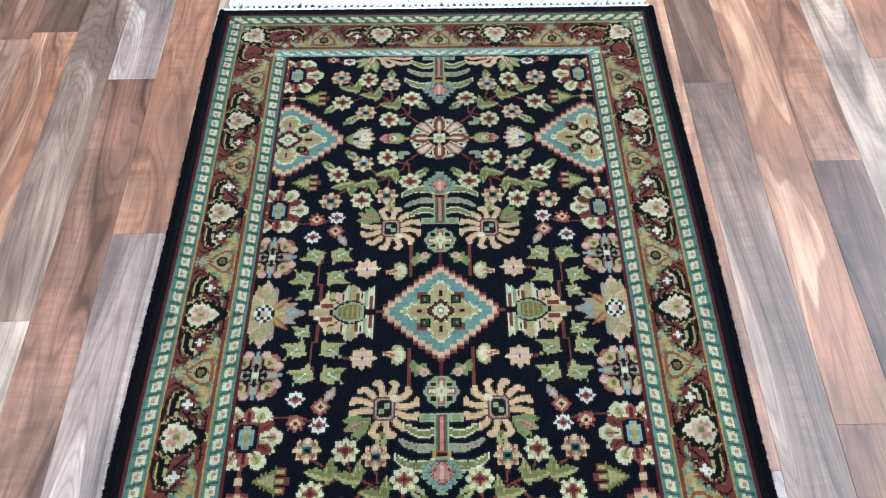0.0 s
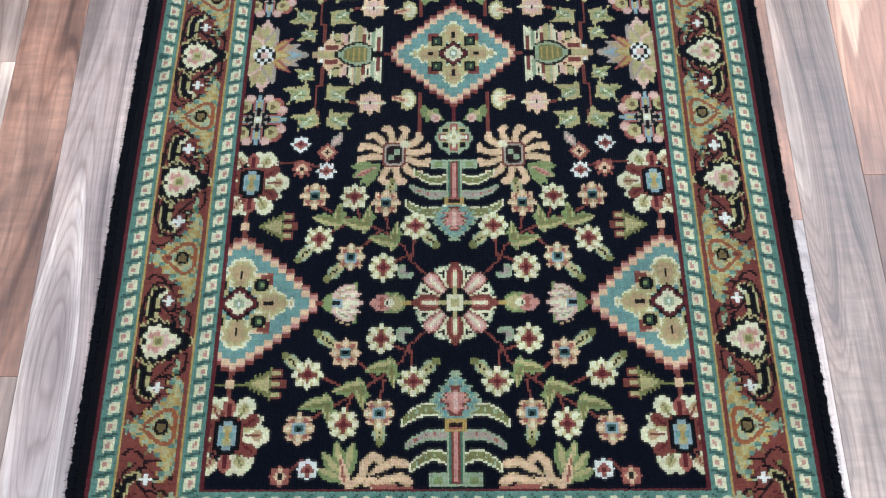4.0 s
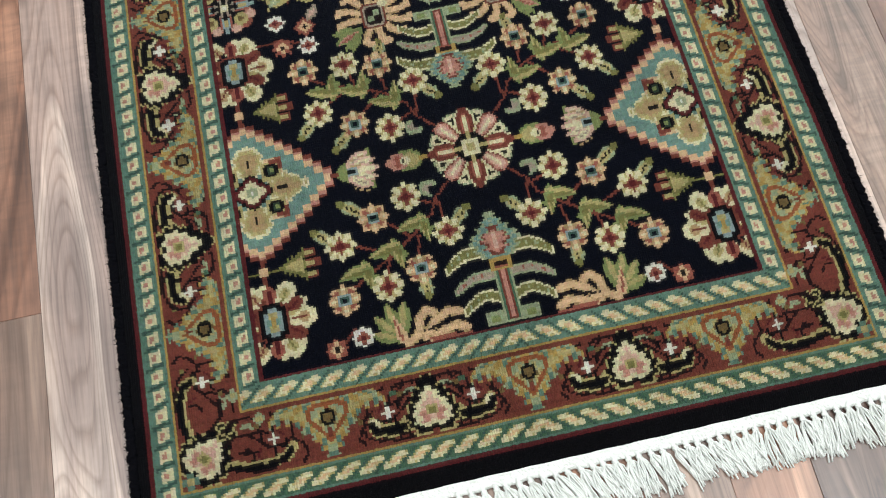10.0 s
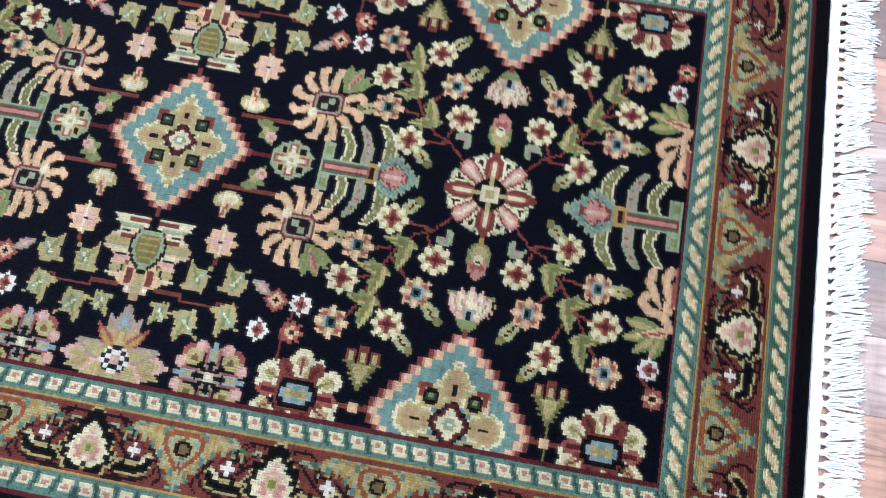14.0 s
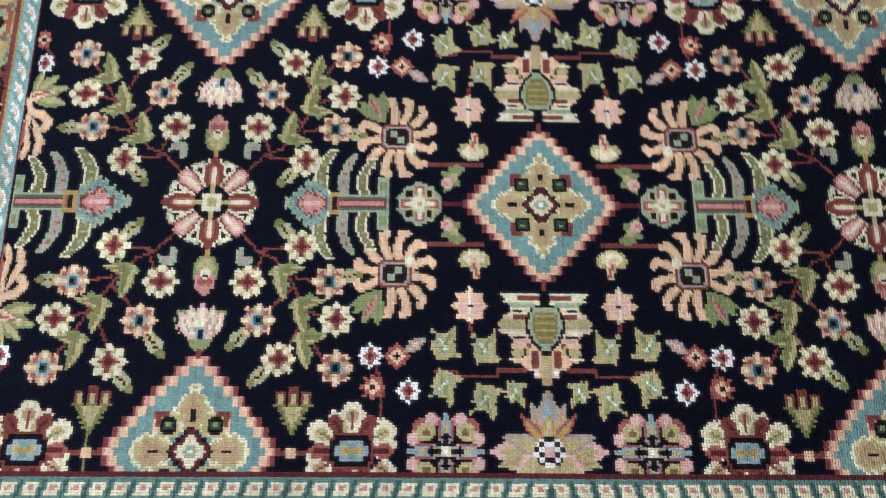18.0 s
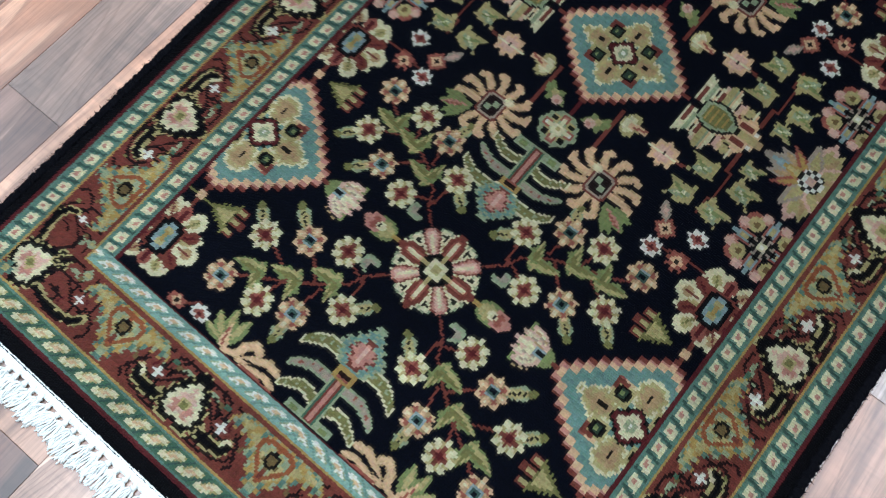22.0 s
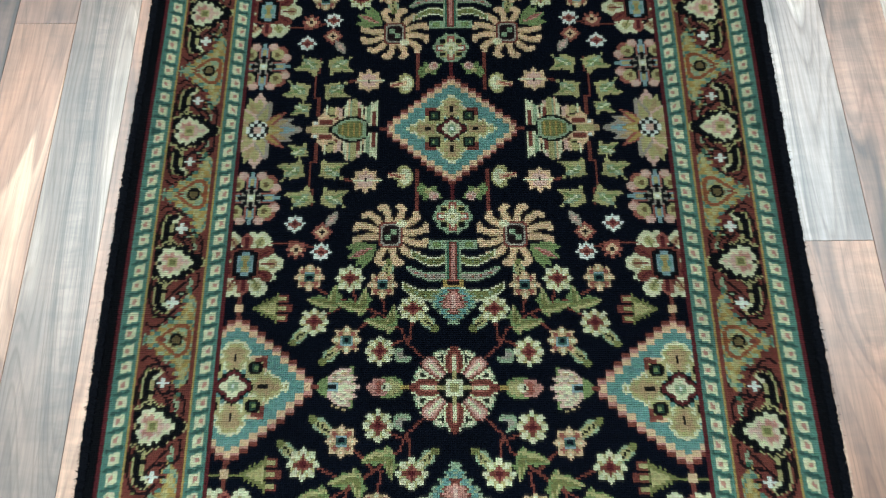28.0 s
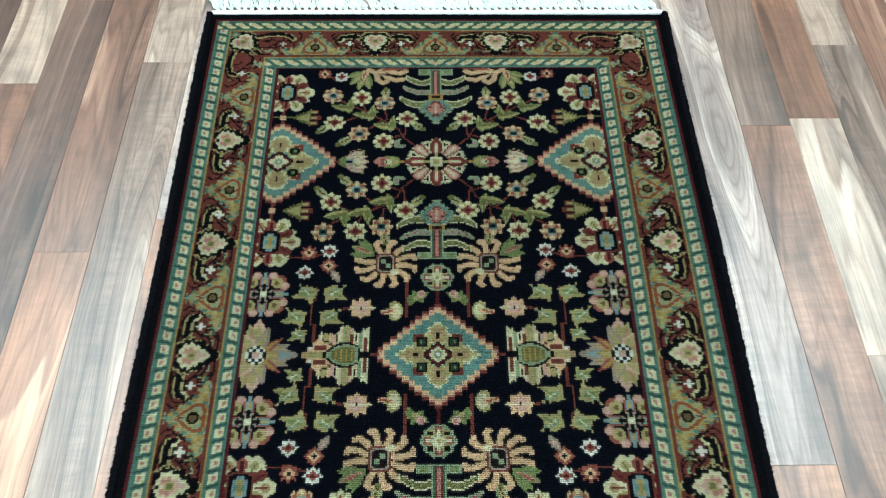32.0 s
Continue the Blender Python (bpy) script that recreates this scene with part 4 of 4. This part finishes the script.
def border_palmette(s, side):
    m = band("border_palmette", s, side, "yellow and sage palmette with a red outline and brown heart")
    k = m.keep
    ap = np.abs(m.p)
    # feathered wings along the inner edge, drooping at their ends; yellow, sage and blue-green threads run into one another
    thread = np.mod(np.floor(ap / 4.0) * 0.618 + np.floor(m.q / 6.0) * 0.37, 1.0)
    feather = 2.0 * np.sign(np.sin(ap * math.pi / 4.0))
    wing_mid = np.interp(ap, [8, 18, 28, 38, 44, 50], [22, 15, 10.5, 9, 11, 15])
    wing_half = np.interp(ap, [8, 20, 34, 44, 50], [11, 9.5, 7.2, 6.0, 3.5])
    body = (ap < np.interp(m.q, [3, 10, 20, 30, 40, 53], [19, 28, 26, 19, 10, 3]) + 1.8 * np.sign(np.sin(m.q * math.pi / 4.1))) & (m.q > 3) & (m.q < 52)
    wings = (np.abs(m.q - wing_mid) < wing_half + feather * (m.q > wing_mid)) & (ap < 50)
    shape = body | wings
    m.paint(shape, "sage", k)
    m.paint(shape & (thread < 0.46), "gold", k)
    m.paint(shape & (thread > 0.74), "sea", k)
    inner = (ap < np.interp(m.q, [6, 12, 20, 32, 42, 50], [14, 21, 18, 9, 4, 1])) & (m.q > 6) & (m.q < 49)
    m.paint(inner & (thread < 0.5), "khaki", k)
    m.paint(inner & (thread > 0.85), "olive", k)
    m.paint((np.abs(m.q - wing_mid) < wing_half * 0.4) & (ap < 40) & (thread > 0.2), "khaki", k)
    drop = (ap < np.interp(m.q, [5, 9, 18, 26, 33, 40], [9, 17, 17.5, 12, 6, 0.5])) & (m.q > 5)
    m.paint(drop, "copper", k)
    drop = (ap < np.interp(m.q, [8, 11, 18, 25, 31, 36], [5, 13, 13.4, 8, 3, 0.5])) & (m.q > 8.5) & ~((ap < 2) & (m.q < 12))
    m.paint(drop, "sage", k)
    m.paint(drop & (thread < 0.4), "khaki", k)
    d = np.hypot(m.p, m.q - 19)
    m.paint((d < 7.8) & ((np.sin(6 * np.arctan2(m.q - 19, m.p)) > -0.2) | (d < 5.6)), "bronze", k)
    m.paint(d < 7.0, "black", k)
    m.paint(d < 4.2, "bronze", k)
    m.paint((ap < 1.4) & (m.q > 28) & (m.q < 36), "rust", k)


def border_cross(s, side, lean):
    m = band("border_cross", s, side, "tiny white cross on dark vines")
    k = m.keep
    vines = (([(-22, 18), (-13, 25), (-4, 33), (9, 33), (16, 27), (17, 14), (11, 6), (0, 5)], 2.4, "umber"), ([(-30, 4), (-18, 4), (-10, 11), (-12, 18)], 2.2, "umber"),
             ([(-20, 51), (-4, 51), (8, 46), (14, 38)], 2.4, "umber"), ([(22, 50), (27, 44), (23, 35), (16, 30)], 2.4, "umber"), ([(0, 17), (0, 40)], 2.2, "black"),
             ([(8, 14), (4, 20), (8, 24)], 2.1, "maroon"), ([(-8, 44), (-14, 39), (-12, 33)], 2.1, "maroon"), ([(-24, 30), (-18, 34), (-19, 41)], 2.1, "umber"))
    for pts, w, c in vines:
        m.paint(m.line([(lean * a, b) for a, b in pts], w), c, k)
    m.paint(m.line([(lean * -3, 21), (lean * -9, 18), (lean * -10, 25)], 2.1), "black", k)
    m.paint(m.line([(lean * 3, 33), (lean * 9, 36), (lean * 10, 29)], 2.1), "black", k)
    m.paint(m.line([(lean * -26, 12), (lean * -20, 10), (lean * -17, 14)], 3.2), "sage", k)
    m.paint(m.line([(lean * 24, 18), (lean * 27, 25), (lean * 24, 30)], 3.2), "bronze", k)
    m.paint(m.disc(lean * 13, 43, 2.8), "olive", k)
    m.paint(m.disc(lean * -13, 13, 2.6), "bronze", k)
    arm = np.minimum(np.abs(m.p), np.abs(m.q - 27))
    m.paint((arm < 1.5) & (np.hypot(m.p, m.q - 27) < 5.6), "white", k)


for s, lean in ((38, 1), (117, -1), (199, 1), (282, -1), (368, 1), (452, -1)):
    border_cross(s, True, lean)
for s in (77, 238, 405):
    border_palmette(s, True)
for s in (0, 155, 323):
    border_heart(s, True)
for s, lean in ((50, -1), (124, 1), (221, -1)):
    border_cross(s, False, lean)
for s in (0, 174):
    border_palmette(s, False)
border_heart(87, False)
# a heart lies across each corner
corner = Motif("border_heart", 279, 517, 45, label="cream and pink heart lying across the border's corner")
cp, cq = corner.q, corner.p
keep = (ACROSS > E_IN) & (ALONG > V_IN) & (ACROSS < E_OUT) & (ALONG < V_OUT)
for pts in ([(264, 529), (246, 534), (228, 535), (214, 532), (208, 525)], [(290, 502), (295, 484), (295, 466), (291, 453), (284, 450)]):
    tongue = Motif("border_heart", 0, 0, split=(True, True), label="black tongue of the corner heart's frame")
    tongue.paint(tongue.line([(u - 1.5, v - 1.5) for u, v in pts], 8.6), "khaki", side_band | end_band)
    tongue.paint(tongue.line(pts, 5.6), "black", side_band | end_band)
paint_heart(corner, cp, cq, keep)
ragged = Motif("border_heart", 259, 498, 45, label="ragged black tip of the corner heart's frame")
ragged.paint(ragged.scallop(9.0, 4, 0.25), "khaki", keep)
ragged.paint(ragged.scallop(7.0, 4, 0.3) & (np.sin(ragged.p * 1.5) * np.sin(ragged.q * 1.5) > -0.55), "black", keep)
for u, v in ((250, 470), (231, 494)):
    sprig = Motif("border_leaf", u, v, split=(True, True), label="small yellow-green leaf in the border's corner")
    sprig.paint(sprig.scallop(5.0, 4, 0.2), "sage", side_band | end_band)
    sprig.paint(sprig.r < 2.6, "khaki", side_band | end_band)
for pts in ([(262, 500), (254, 492), (240, 491)], [(264, 512), (252, 505), (232, 505)], [(250, 520), (236, 522)], [(270, 494), (262, 484), (262, 470)]):
    tongue = Motif("border_vine", 0, 0, split=(True, True), label="dark vine in the border's corner")
    tongue.paint(tongue.line(pts, 3.0), "umber", side_band | end_band)

dot = Motif("border_leaf", 293, 534, label="small blue-green and yellow leaf in the border's corner")
dot.paint(dot.scallop(6.5, 4, 0.2), "sea")
dot.paint(dot.r < 3.4, "khaki")

# -- the pile as a sheet of knots --
PILE = 0.0085


def warp(x, y):
    """From the drawn design (mm) to the rug as it was woven and lies (m)."""
    w = np.where(np.abs(y) < 285, (y / 285.0) ** 2, 1.0)
    far = np.clip((y - 436.0) / 52.0, 0, 1)
    side = np.clip(y, 0, 600) / 330.0
    ny = y - 4.6 * w - 14.0 * far * far * (3 - 2 * far) - 4.5 * x / 300.0 * np.clip(side, 0, 1)
    stretch = 1.0 + np.where(y < 0, -0.014 * np.clip(y / 560.0, -1, 0), -0.016 * np.clip(y / 560.0, 0, 1))
    nx = x * stretch - 4.5 * (x / 335.0) ** 2 + 1.0 * np.sin(y / 95.0) * np.clip(np.abs(x) / 335.0, 0, 1) ** 3
    return nx / 1000.0, ny / 1000.0


rs = np.random.RandomState(5)
table = np.array([srgb(*DYES[d])[:3] for d in DYE_NAMES])
# dye lots differ a little from knot to knot and from row to row
lot = 1.0 + rs.normal(0, 0.06, dye_of.shape) + rs.normal(0, 0.05, (NY, 1)) + rs.normal(0, 0.03, (1, NX))
tone = np.minimum(table[dye_of] * np.where(table.max(1) > 0.03, 0.66, 0.7)[dye_of][..., None], 0.85)
# fibres of neighbouring knots mingle, most along the lie of the pile
mingle = 0.9 * tone + 0.03 * np.roll(tone, 1, 0) + 0.03 * np.roll(tone, -1, 0) + 0.02 * np.roll(tone, 1, 1) + 0.02 * np.roll(tone, -1, 1)
shade = mingle * np.clip(lot, 0.6, 1.4)[..., None] * (1.0 + rs.normal(0, 0.035, (NY, NX, 3)))
# each knot is a chisel-shaped tuft that leans towards the far end: looked at from straight above one sees down into the pile
LEAN_OVER, DEEP = 3.2, 5.6
edge = np.minimum(HALF_X - np.abs(gx), HALF_Y - np.abs(gy))
crest = -3.5 * np.clip(1 - edge / 7.0, 0, 1) ** 2
swell = rs.normal(0, 0.22, gx.shape)
shift_x, shift_y = rs.normal(0, 0.09, gx.shape), rs.uniform(-0.25, 0.25, gy.shape)
hx, hy = KX / 2 + 0.06, KY / 2 + 0.3
corners = []
for x, y, z in ((-hx, -hy, -DEEP), (hx, -hy, -DEEP), (hx, hy, -DEEP), (-hx, hy, -DEEP), (-1.06, LEAN_OVER, 0.0), (1.06, LEAN_OVER, 0.0)):
    tip = 1.0 if z == 0 else 0.0
    wx, wy = warp(gx + x + shift_x, gy + y + shift_y + tip * rs.normal(0, 0.18, gy.shape))
    lie = 0.0006 * np.sin(wx * 9.0 + 1.0) * np.sin(wy * 7.0) + 0.0004 * np.sin(wy * 23.0 + wx * 6.0)
    wz = PILE + lie + (z + crest + (swell + rs.normal(0, 0.12, gx.shape)) * tip) / 1000.0
    corners.append(np.stack([wx, wy, wz], -1))
tufts = np.stack(corners, 2)  # rows, columns, six corners, xyz
SIDES = np.array([[0, 1, 5], [0, 5, 4], [2, 3, 4], [2, 4, 5], [1, 2, 5], [3, 0, 4]])


def knots(name, mask, parent, label=""):
    co = tufts[mask]
    n = len(co)
    index = (np.arange(n)[:, None, None] * 6 + SIDES[None]).reshape(-1)
    me = bpy.data.meshes.new(name)
    me.vertices.add(n * 6)
    me.vertices.foreach_set("co", co.astype(np.float32).ravel())
    me.loops.add(n * 18)
    me.loops.foreach_set("vertex_index", index.astype(np.int32))
    me.polygons.add(n * 6)
    me.polygons.foreach_set("loop_start", np.arange(0, n * 18, 3, dtype=np.int32))
    layer = me.attributes.new("dye", "FLOAT_COLOR", "FACE")
    rgba = np.ones((n, 6, 4), dtype=np.float32)
    rgba[:, :, :3] = shade[mask][:, None, :]
    layer.data.foreach_set("color", rgba.ravel())
    me.materials.append(WOOL)
    me.update(calc_edges=True)
    ob = new(name, me)
    ob.parent = parent
    if label:
        ob["label"] = label
    return ob


rug = tagged(new("rug"), "hand-knotted navy wool rug with red floral border and white fringe", "rug")
for key in np.unique(motif_of):
    name, label = MOTIFS[int(key)]
    name = "field_ground" if key == 0 else name
    knots(name, motif_of == key, rug, label or ("dark navy wool ground" if key == 0 else ""))

# backing under the pile, its cotton coloured dark as shade between the tufts
bx, by = warp(np.array([-HALF_X, HALF_X, HALF_X, -HALF_X]), np.array([-HALF_Y, -HALF_Y, HALF_Y, HALF_Y]))
bv = [(x * 0.996, y * 0.996, 0.0012) for x, y in zip(bx, by)] + [(x * 0.996, y * 0.996, 0.0019) for x, y in zip(bx, by)]
mesh_object("backing", bv, [(3, 2, 1, 0), (4, 5, 6, 7), (0, 1, 5, 4), (1, 2, 6, 5), (2, 3, 7, 6), (3, 0, 4, 7)], SHADED_BACKING, rug)


def tube(path, radius, sides, rnd, rough=0.0):
    """Rings round a path of points; returns vertices and faces."""
    path = np.asarray(path)
    verts, faces = [], []
    n = len(path)
    for i, c in enumerate(path):
        d = path[min(i + 1, n - 1)] - path[max(i - 1, 0)]
        d = d / (np.linalg.norm(d) + 1e-9)
        up = np.array([0, 0, 1.0]) if abs(d[2]) < 0.9 else np.array([1.0, 0, 0])
        a = np.cross(d, up)
        a /= np.linalg.norm(a)
        b = np.cross(a, d)
        for k in range(sides):
            t = 2 * math.pi * k / sides
            r = radius * (1 + rough * rnd.uniform(-1, 1))
            verts.append(tuple(c + r * (math.cos(t) * a + math.sin(t) * b)))
    for i in range(n - 1):
        for k in range(sides):
            l = (k + 1) % sides
            faces.append((i * sides + k, i * sides + l, (i + 1) * sides + l, (i + 1) * sides + k))
    faces.append(tuple(range(sides - 1, -1, -1)))
    faces.append(tuple((n - 1) * sides + k for k in range(sides)))
    return verts, faces


# overcast black edges along the sides, with stray wool hairs
hair_rnd = random.Random(3)
for sg in (-1, 1):
    ys = np.linspace(-HALF_Y, HALF_Y, 560)
    ex, ey = warp(np.full_like(ys, sg * (HALF_X + 0.5)), ys)
    path = np.stack([ex, ey, np.full_like(ex, 0.0052)], -1)
    path[:, 0] += rs.normal(0, 0.0004, len(ys))
    v, f = tube(path, 0.0046, 8, hair_rnd, 0.22)
    for i in range(0, len(path)):
        for _ in range(4):
            base = path[i] + np.array([sg * 0.003, hair_rnd.uniform(-0.001, 0.001), hair_rnd.uniform(-0.003, 0.003)])
            tip = base + np.array([sg * hair_rnd.uniform(0.0015, 0.0045), hair_rnd.uniform(-0.003, 0.003), hair_rnd.uniform(-0.002, 0.0025)])
            w = np.array([0, 0.0004, 0])
            k = len(v)
            v += [tuple(base - w), tuple(base + w), tuple(tip)]
            f.append((k, k + 1, k + 2))
    mesh_object("overcast_edge", v, f, EDGE_WOOL, rug, "fuzzy black overcast wool edge")

# white ends: a woven band, then knotted tassels of cotton cords
rnd = random.Random(21)


def tassel_mesh(seed, spread, sway, length):
    r = random.Random(seed)
    verts, faces = [], []

    def add(vf):
        k = len(verts)
        verts.extend(vf[0])
        faces.extend([tuple(i + k for i in q) for q in vf[1]])

    # the knot, wound once, and the neck that comes out of the woven band
    for w in range(2):
        loop = [np.array([0.0022 * math.cos(a), -0.0022 - 0.0015 * w + 0.0006 * math.sin(2 * a), 0.0034 + 0.0018 * math.sin(a)]) for a in np.linspace(0, 2 * math.pi, 8)]
        add(tube(loop, 0.0010, 5, r, 0.1))
    add(tube([np.array([0, 0.003, 0.0042]), np.array([0, -0.002, 0.0042]), np.array([0, -0.006, 0.003])], 0.0020, 6, r, 0.1))
    # plied cords that fan out at once and lie in locks over their neighbours
    for c in range(19):
        off = (c - 9) / 9 + r.uniform(-0.12, 0.12)
        lock = sway + 0.10 * math.sin(c * 0.9 + seed)
        bend, lay, wave = r.uniform(-0.7, 0.7), r.uniform(0.0012, 0.0046), r.uniform(2.0, 5.0)
        ln = length * r.uniform(0.84, 1.08)
        pts = []
        for t in np.linspace(0, 1, 8):
            x = off * (0.0014 + spread * t ** 0.32) + lock * t * ln + bend * 0.0045 * t * math.sin(t * wave + c)
            y = -0.004 - ln * t
            z = max(0.0013, 0.003 * (1 - t) + lay * (0.6 + 0.4 * math.sin(t * 5 + c)))
            pts.append(np.array([x, y, z]))
        add(tube(pts, 0.00078, 5, r, 0.16))
    me = bpy.data.meshes.new("tassel")
    me.from_pydata(verts, [], faces)
    me.materials.append(COTTON)
    for p in me.polygons:
        p.use_smooth = True
    return me


TASSELS = 65
near_kinds = [tassel_mesh(i, rnd.uniform(0.0052, 0.0078), rnd.uniform(-0.2, 0.2), rnd.uniform(0.027, 0.035)) for i in range(22)]
far_kinds = [tassel_mesh(50 + i, rnd.uniform(0.0046, 0.0066), rnd.uniform(-0.12, 0.12), rnd.uniform(0.019, 0.025)) for i in range(12)]
for end, kinds in ((-1, near_kinds), (1, far_kinds)):
    xs = np.linspace(-HALF_X + 1, HALF_X - 1, 420)
    ex, ey = warp(xs, np.full_like(xs, end * HALF_Y))
    v, f = [], []
    prof = [(0.0, 0.0052), (0.0015, 0.0058), (0.0035, 0.0053), (0.005, 0.0056), (0.007, 0.0050), (0.0088, 0.0050), (0.0104, 0.0036), (0.0108, 0.0008), (0.0, 0.0008)]
    for i in range(len(xs)):
        wob = 0.0007 * math.sin(i * 0.31) + rnd.uniform(-0.0003, 0.0003)
        for d, z in prof:
            v.append((ex[i], ey[i] + end * (d - 0.001 + (wob if d > 0.008 else wob * 0.3)), z + rnd.uniform(-0.0006, 0.0006) * (z > 0.002)))
    m = len(prof)
    for i in range(len(xs) - 1):
        for k in range(m):
            l = (k + 1) % m
            f.append((i * m + k, i * m + l, (i + 1) * m + l, (i + 1) * m + k))
    f += [tuple(range(m)), tuple((len(xs) - 1) * m + k for k in range(m - 1, -1, -1))]
    mesh_object("end_band", v, f, COTTON, rug, "white cotton woven end band")
    for i in range(TASSELS):
        x = -HALF_X + 6 + (2 * HALF_X - 12) * (i + 0.5) / TASSELS
        tx, ty = warp(np.array([x]), np.array([end * HALF_Y]))
        ob = new("tassel", kinds[rnd.randrange(len(kinds))])
        ob.parent = rug
        ob.matrix_world = pose(float(tx[0]) + rnd.uniform(-0.001, 0.001), float(ty[0]) + end * 0.0085, 0, 0, 0, (0 if end < 0 else 180) + rnd.uniform(-4, 4) + (15 + 11 * math.sin(i * 0.17 + 2.0) + 6 * math.sin(i * 0.61) if end < 0 else -10 + 8 * math.sin(i * 0.23)))
        if i == 0:
            ob["label"] = "knotted tassel of white cotton cords"

# ---- floor strips, each a piece of its own ----
STRIP, FIRST = 0.07, 0.0027
# strip number: tones from the near end to the far end, with the joints between them
KNOWN = {
    4: (["pale", "orange"], [-0.198]),
    5: (["grey", "dark"], [0.392]),
    6: (["brown", "orange"], [-0.147]),
    7: (["dark", "orange"], [0.236]),
    8: (["cream", "brown", "cream"], [-0.442, 0.02]),
    -3: (["tan", "brown"], [-0.3]),
    -2: (["pale", "brown"], [-0.1]),
    -1: (["grey", "tan"], [-0.25]),
    0: (["orange", "brown"], [-0.35]),
    1: (["grey", "tan"], [-0.05]),
    2: (["orange", "tan"], [-0.2]),
    -6: (["pale", "orange"], [0.133]),
    -7: (["brown", "pale"], [0.4235]),
    -8: (["orange", "cream", "grey"], [-0.37, 0.003]),
    -9: (["cream", "grey", "orange", "dark"], [-0.52, -0.04, 0.534]),
}
rng, far_rng = random.Random(11), random.Random(12)
for i in range(-33, 26):
    x0 = FIRST + i * STRIP
    tones, cuts = KNOWN.get(i, (None, None))
    if tones is None and not -19 < i < 19:
        cuts = [far_rng.uniform(-0.4, 0.4)]
        tones = [far_rng.choice(list(WOODS)), far_rng.choice(list(WOODS))]
    elif tones is None:
        cuts, tones = [], []
        y = -0.9 + rng.uniform(0.0, 0.5)
        while y < 0.9:
            cuts.append(y)
            y += rng.uniform(0.34, 0.62)
        tones = [rng.choice(list(WOODS)) for _ in range(len(cuts) + 1)]
    else:
        cuts, tones = list(cuts), list(tones)
        while cuts[0] > -0.75:
            cuts.insert(0, cuts[0] - rng.uniform(0.78, 0.95))
            tones.insert(0, rng.choice(list(WOODS)))
        while cuts[-1] < 0.75:
            cuts.append(cuts[-1] + rng.uniform(0.78, 0.95))
            tones.append(rng.choice(list(WOODS)))
    while cuts[0] > Y0 + 0.5:
        cuts.insert(0, cuts[0] - far_rng.uniform(0.4, 0.95))
        tones.insert(0, far_rng.choice(list(WOODS)))
    while cuts[-1] < Y1 - 0.5:
        cuts.append(cuts[-1] + far_rng.uniform(0.4, 0.95))
        tones.append(far_rng.choice(list(WOODS)))
    ends = [Y0, *[min(max(c, Y0), Y1) for c in cuts], Y1]
    gap = 0.0001 if i % 3 else 0.00022
    for tone, a, b in zip(tones, ends, ends[1:]):
        if b - a < 0.01:
            continue
        ob = new("plank", box_data("plank", max(x0, X0) + gap, min(x0 + STRIP, X1) - 0.0001, a + 0.0001, b - 0.0001, -0.009, 0.0, WOODS[tone], 0.0003))
        ob.parent = floor
        ob["label"] = {"pale": "pale grey wood strip", "cream": "light cream wood strip", "orange": "orange-brown wood strip", "tan": "tan wood strip",
                       "brown": "medium brown wood strip", "dark": "dark brown wood strip", "grey": "grey-brown wood strip"}[tone]
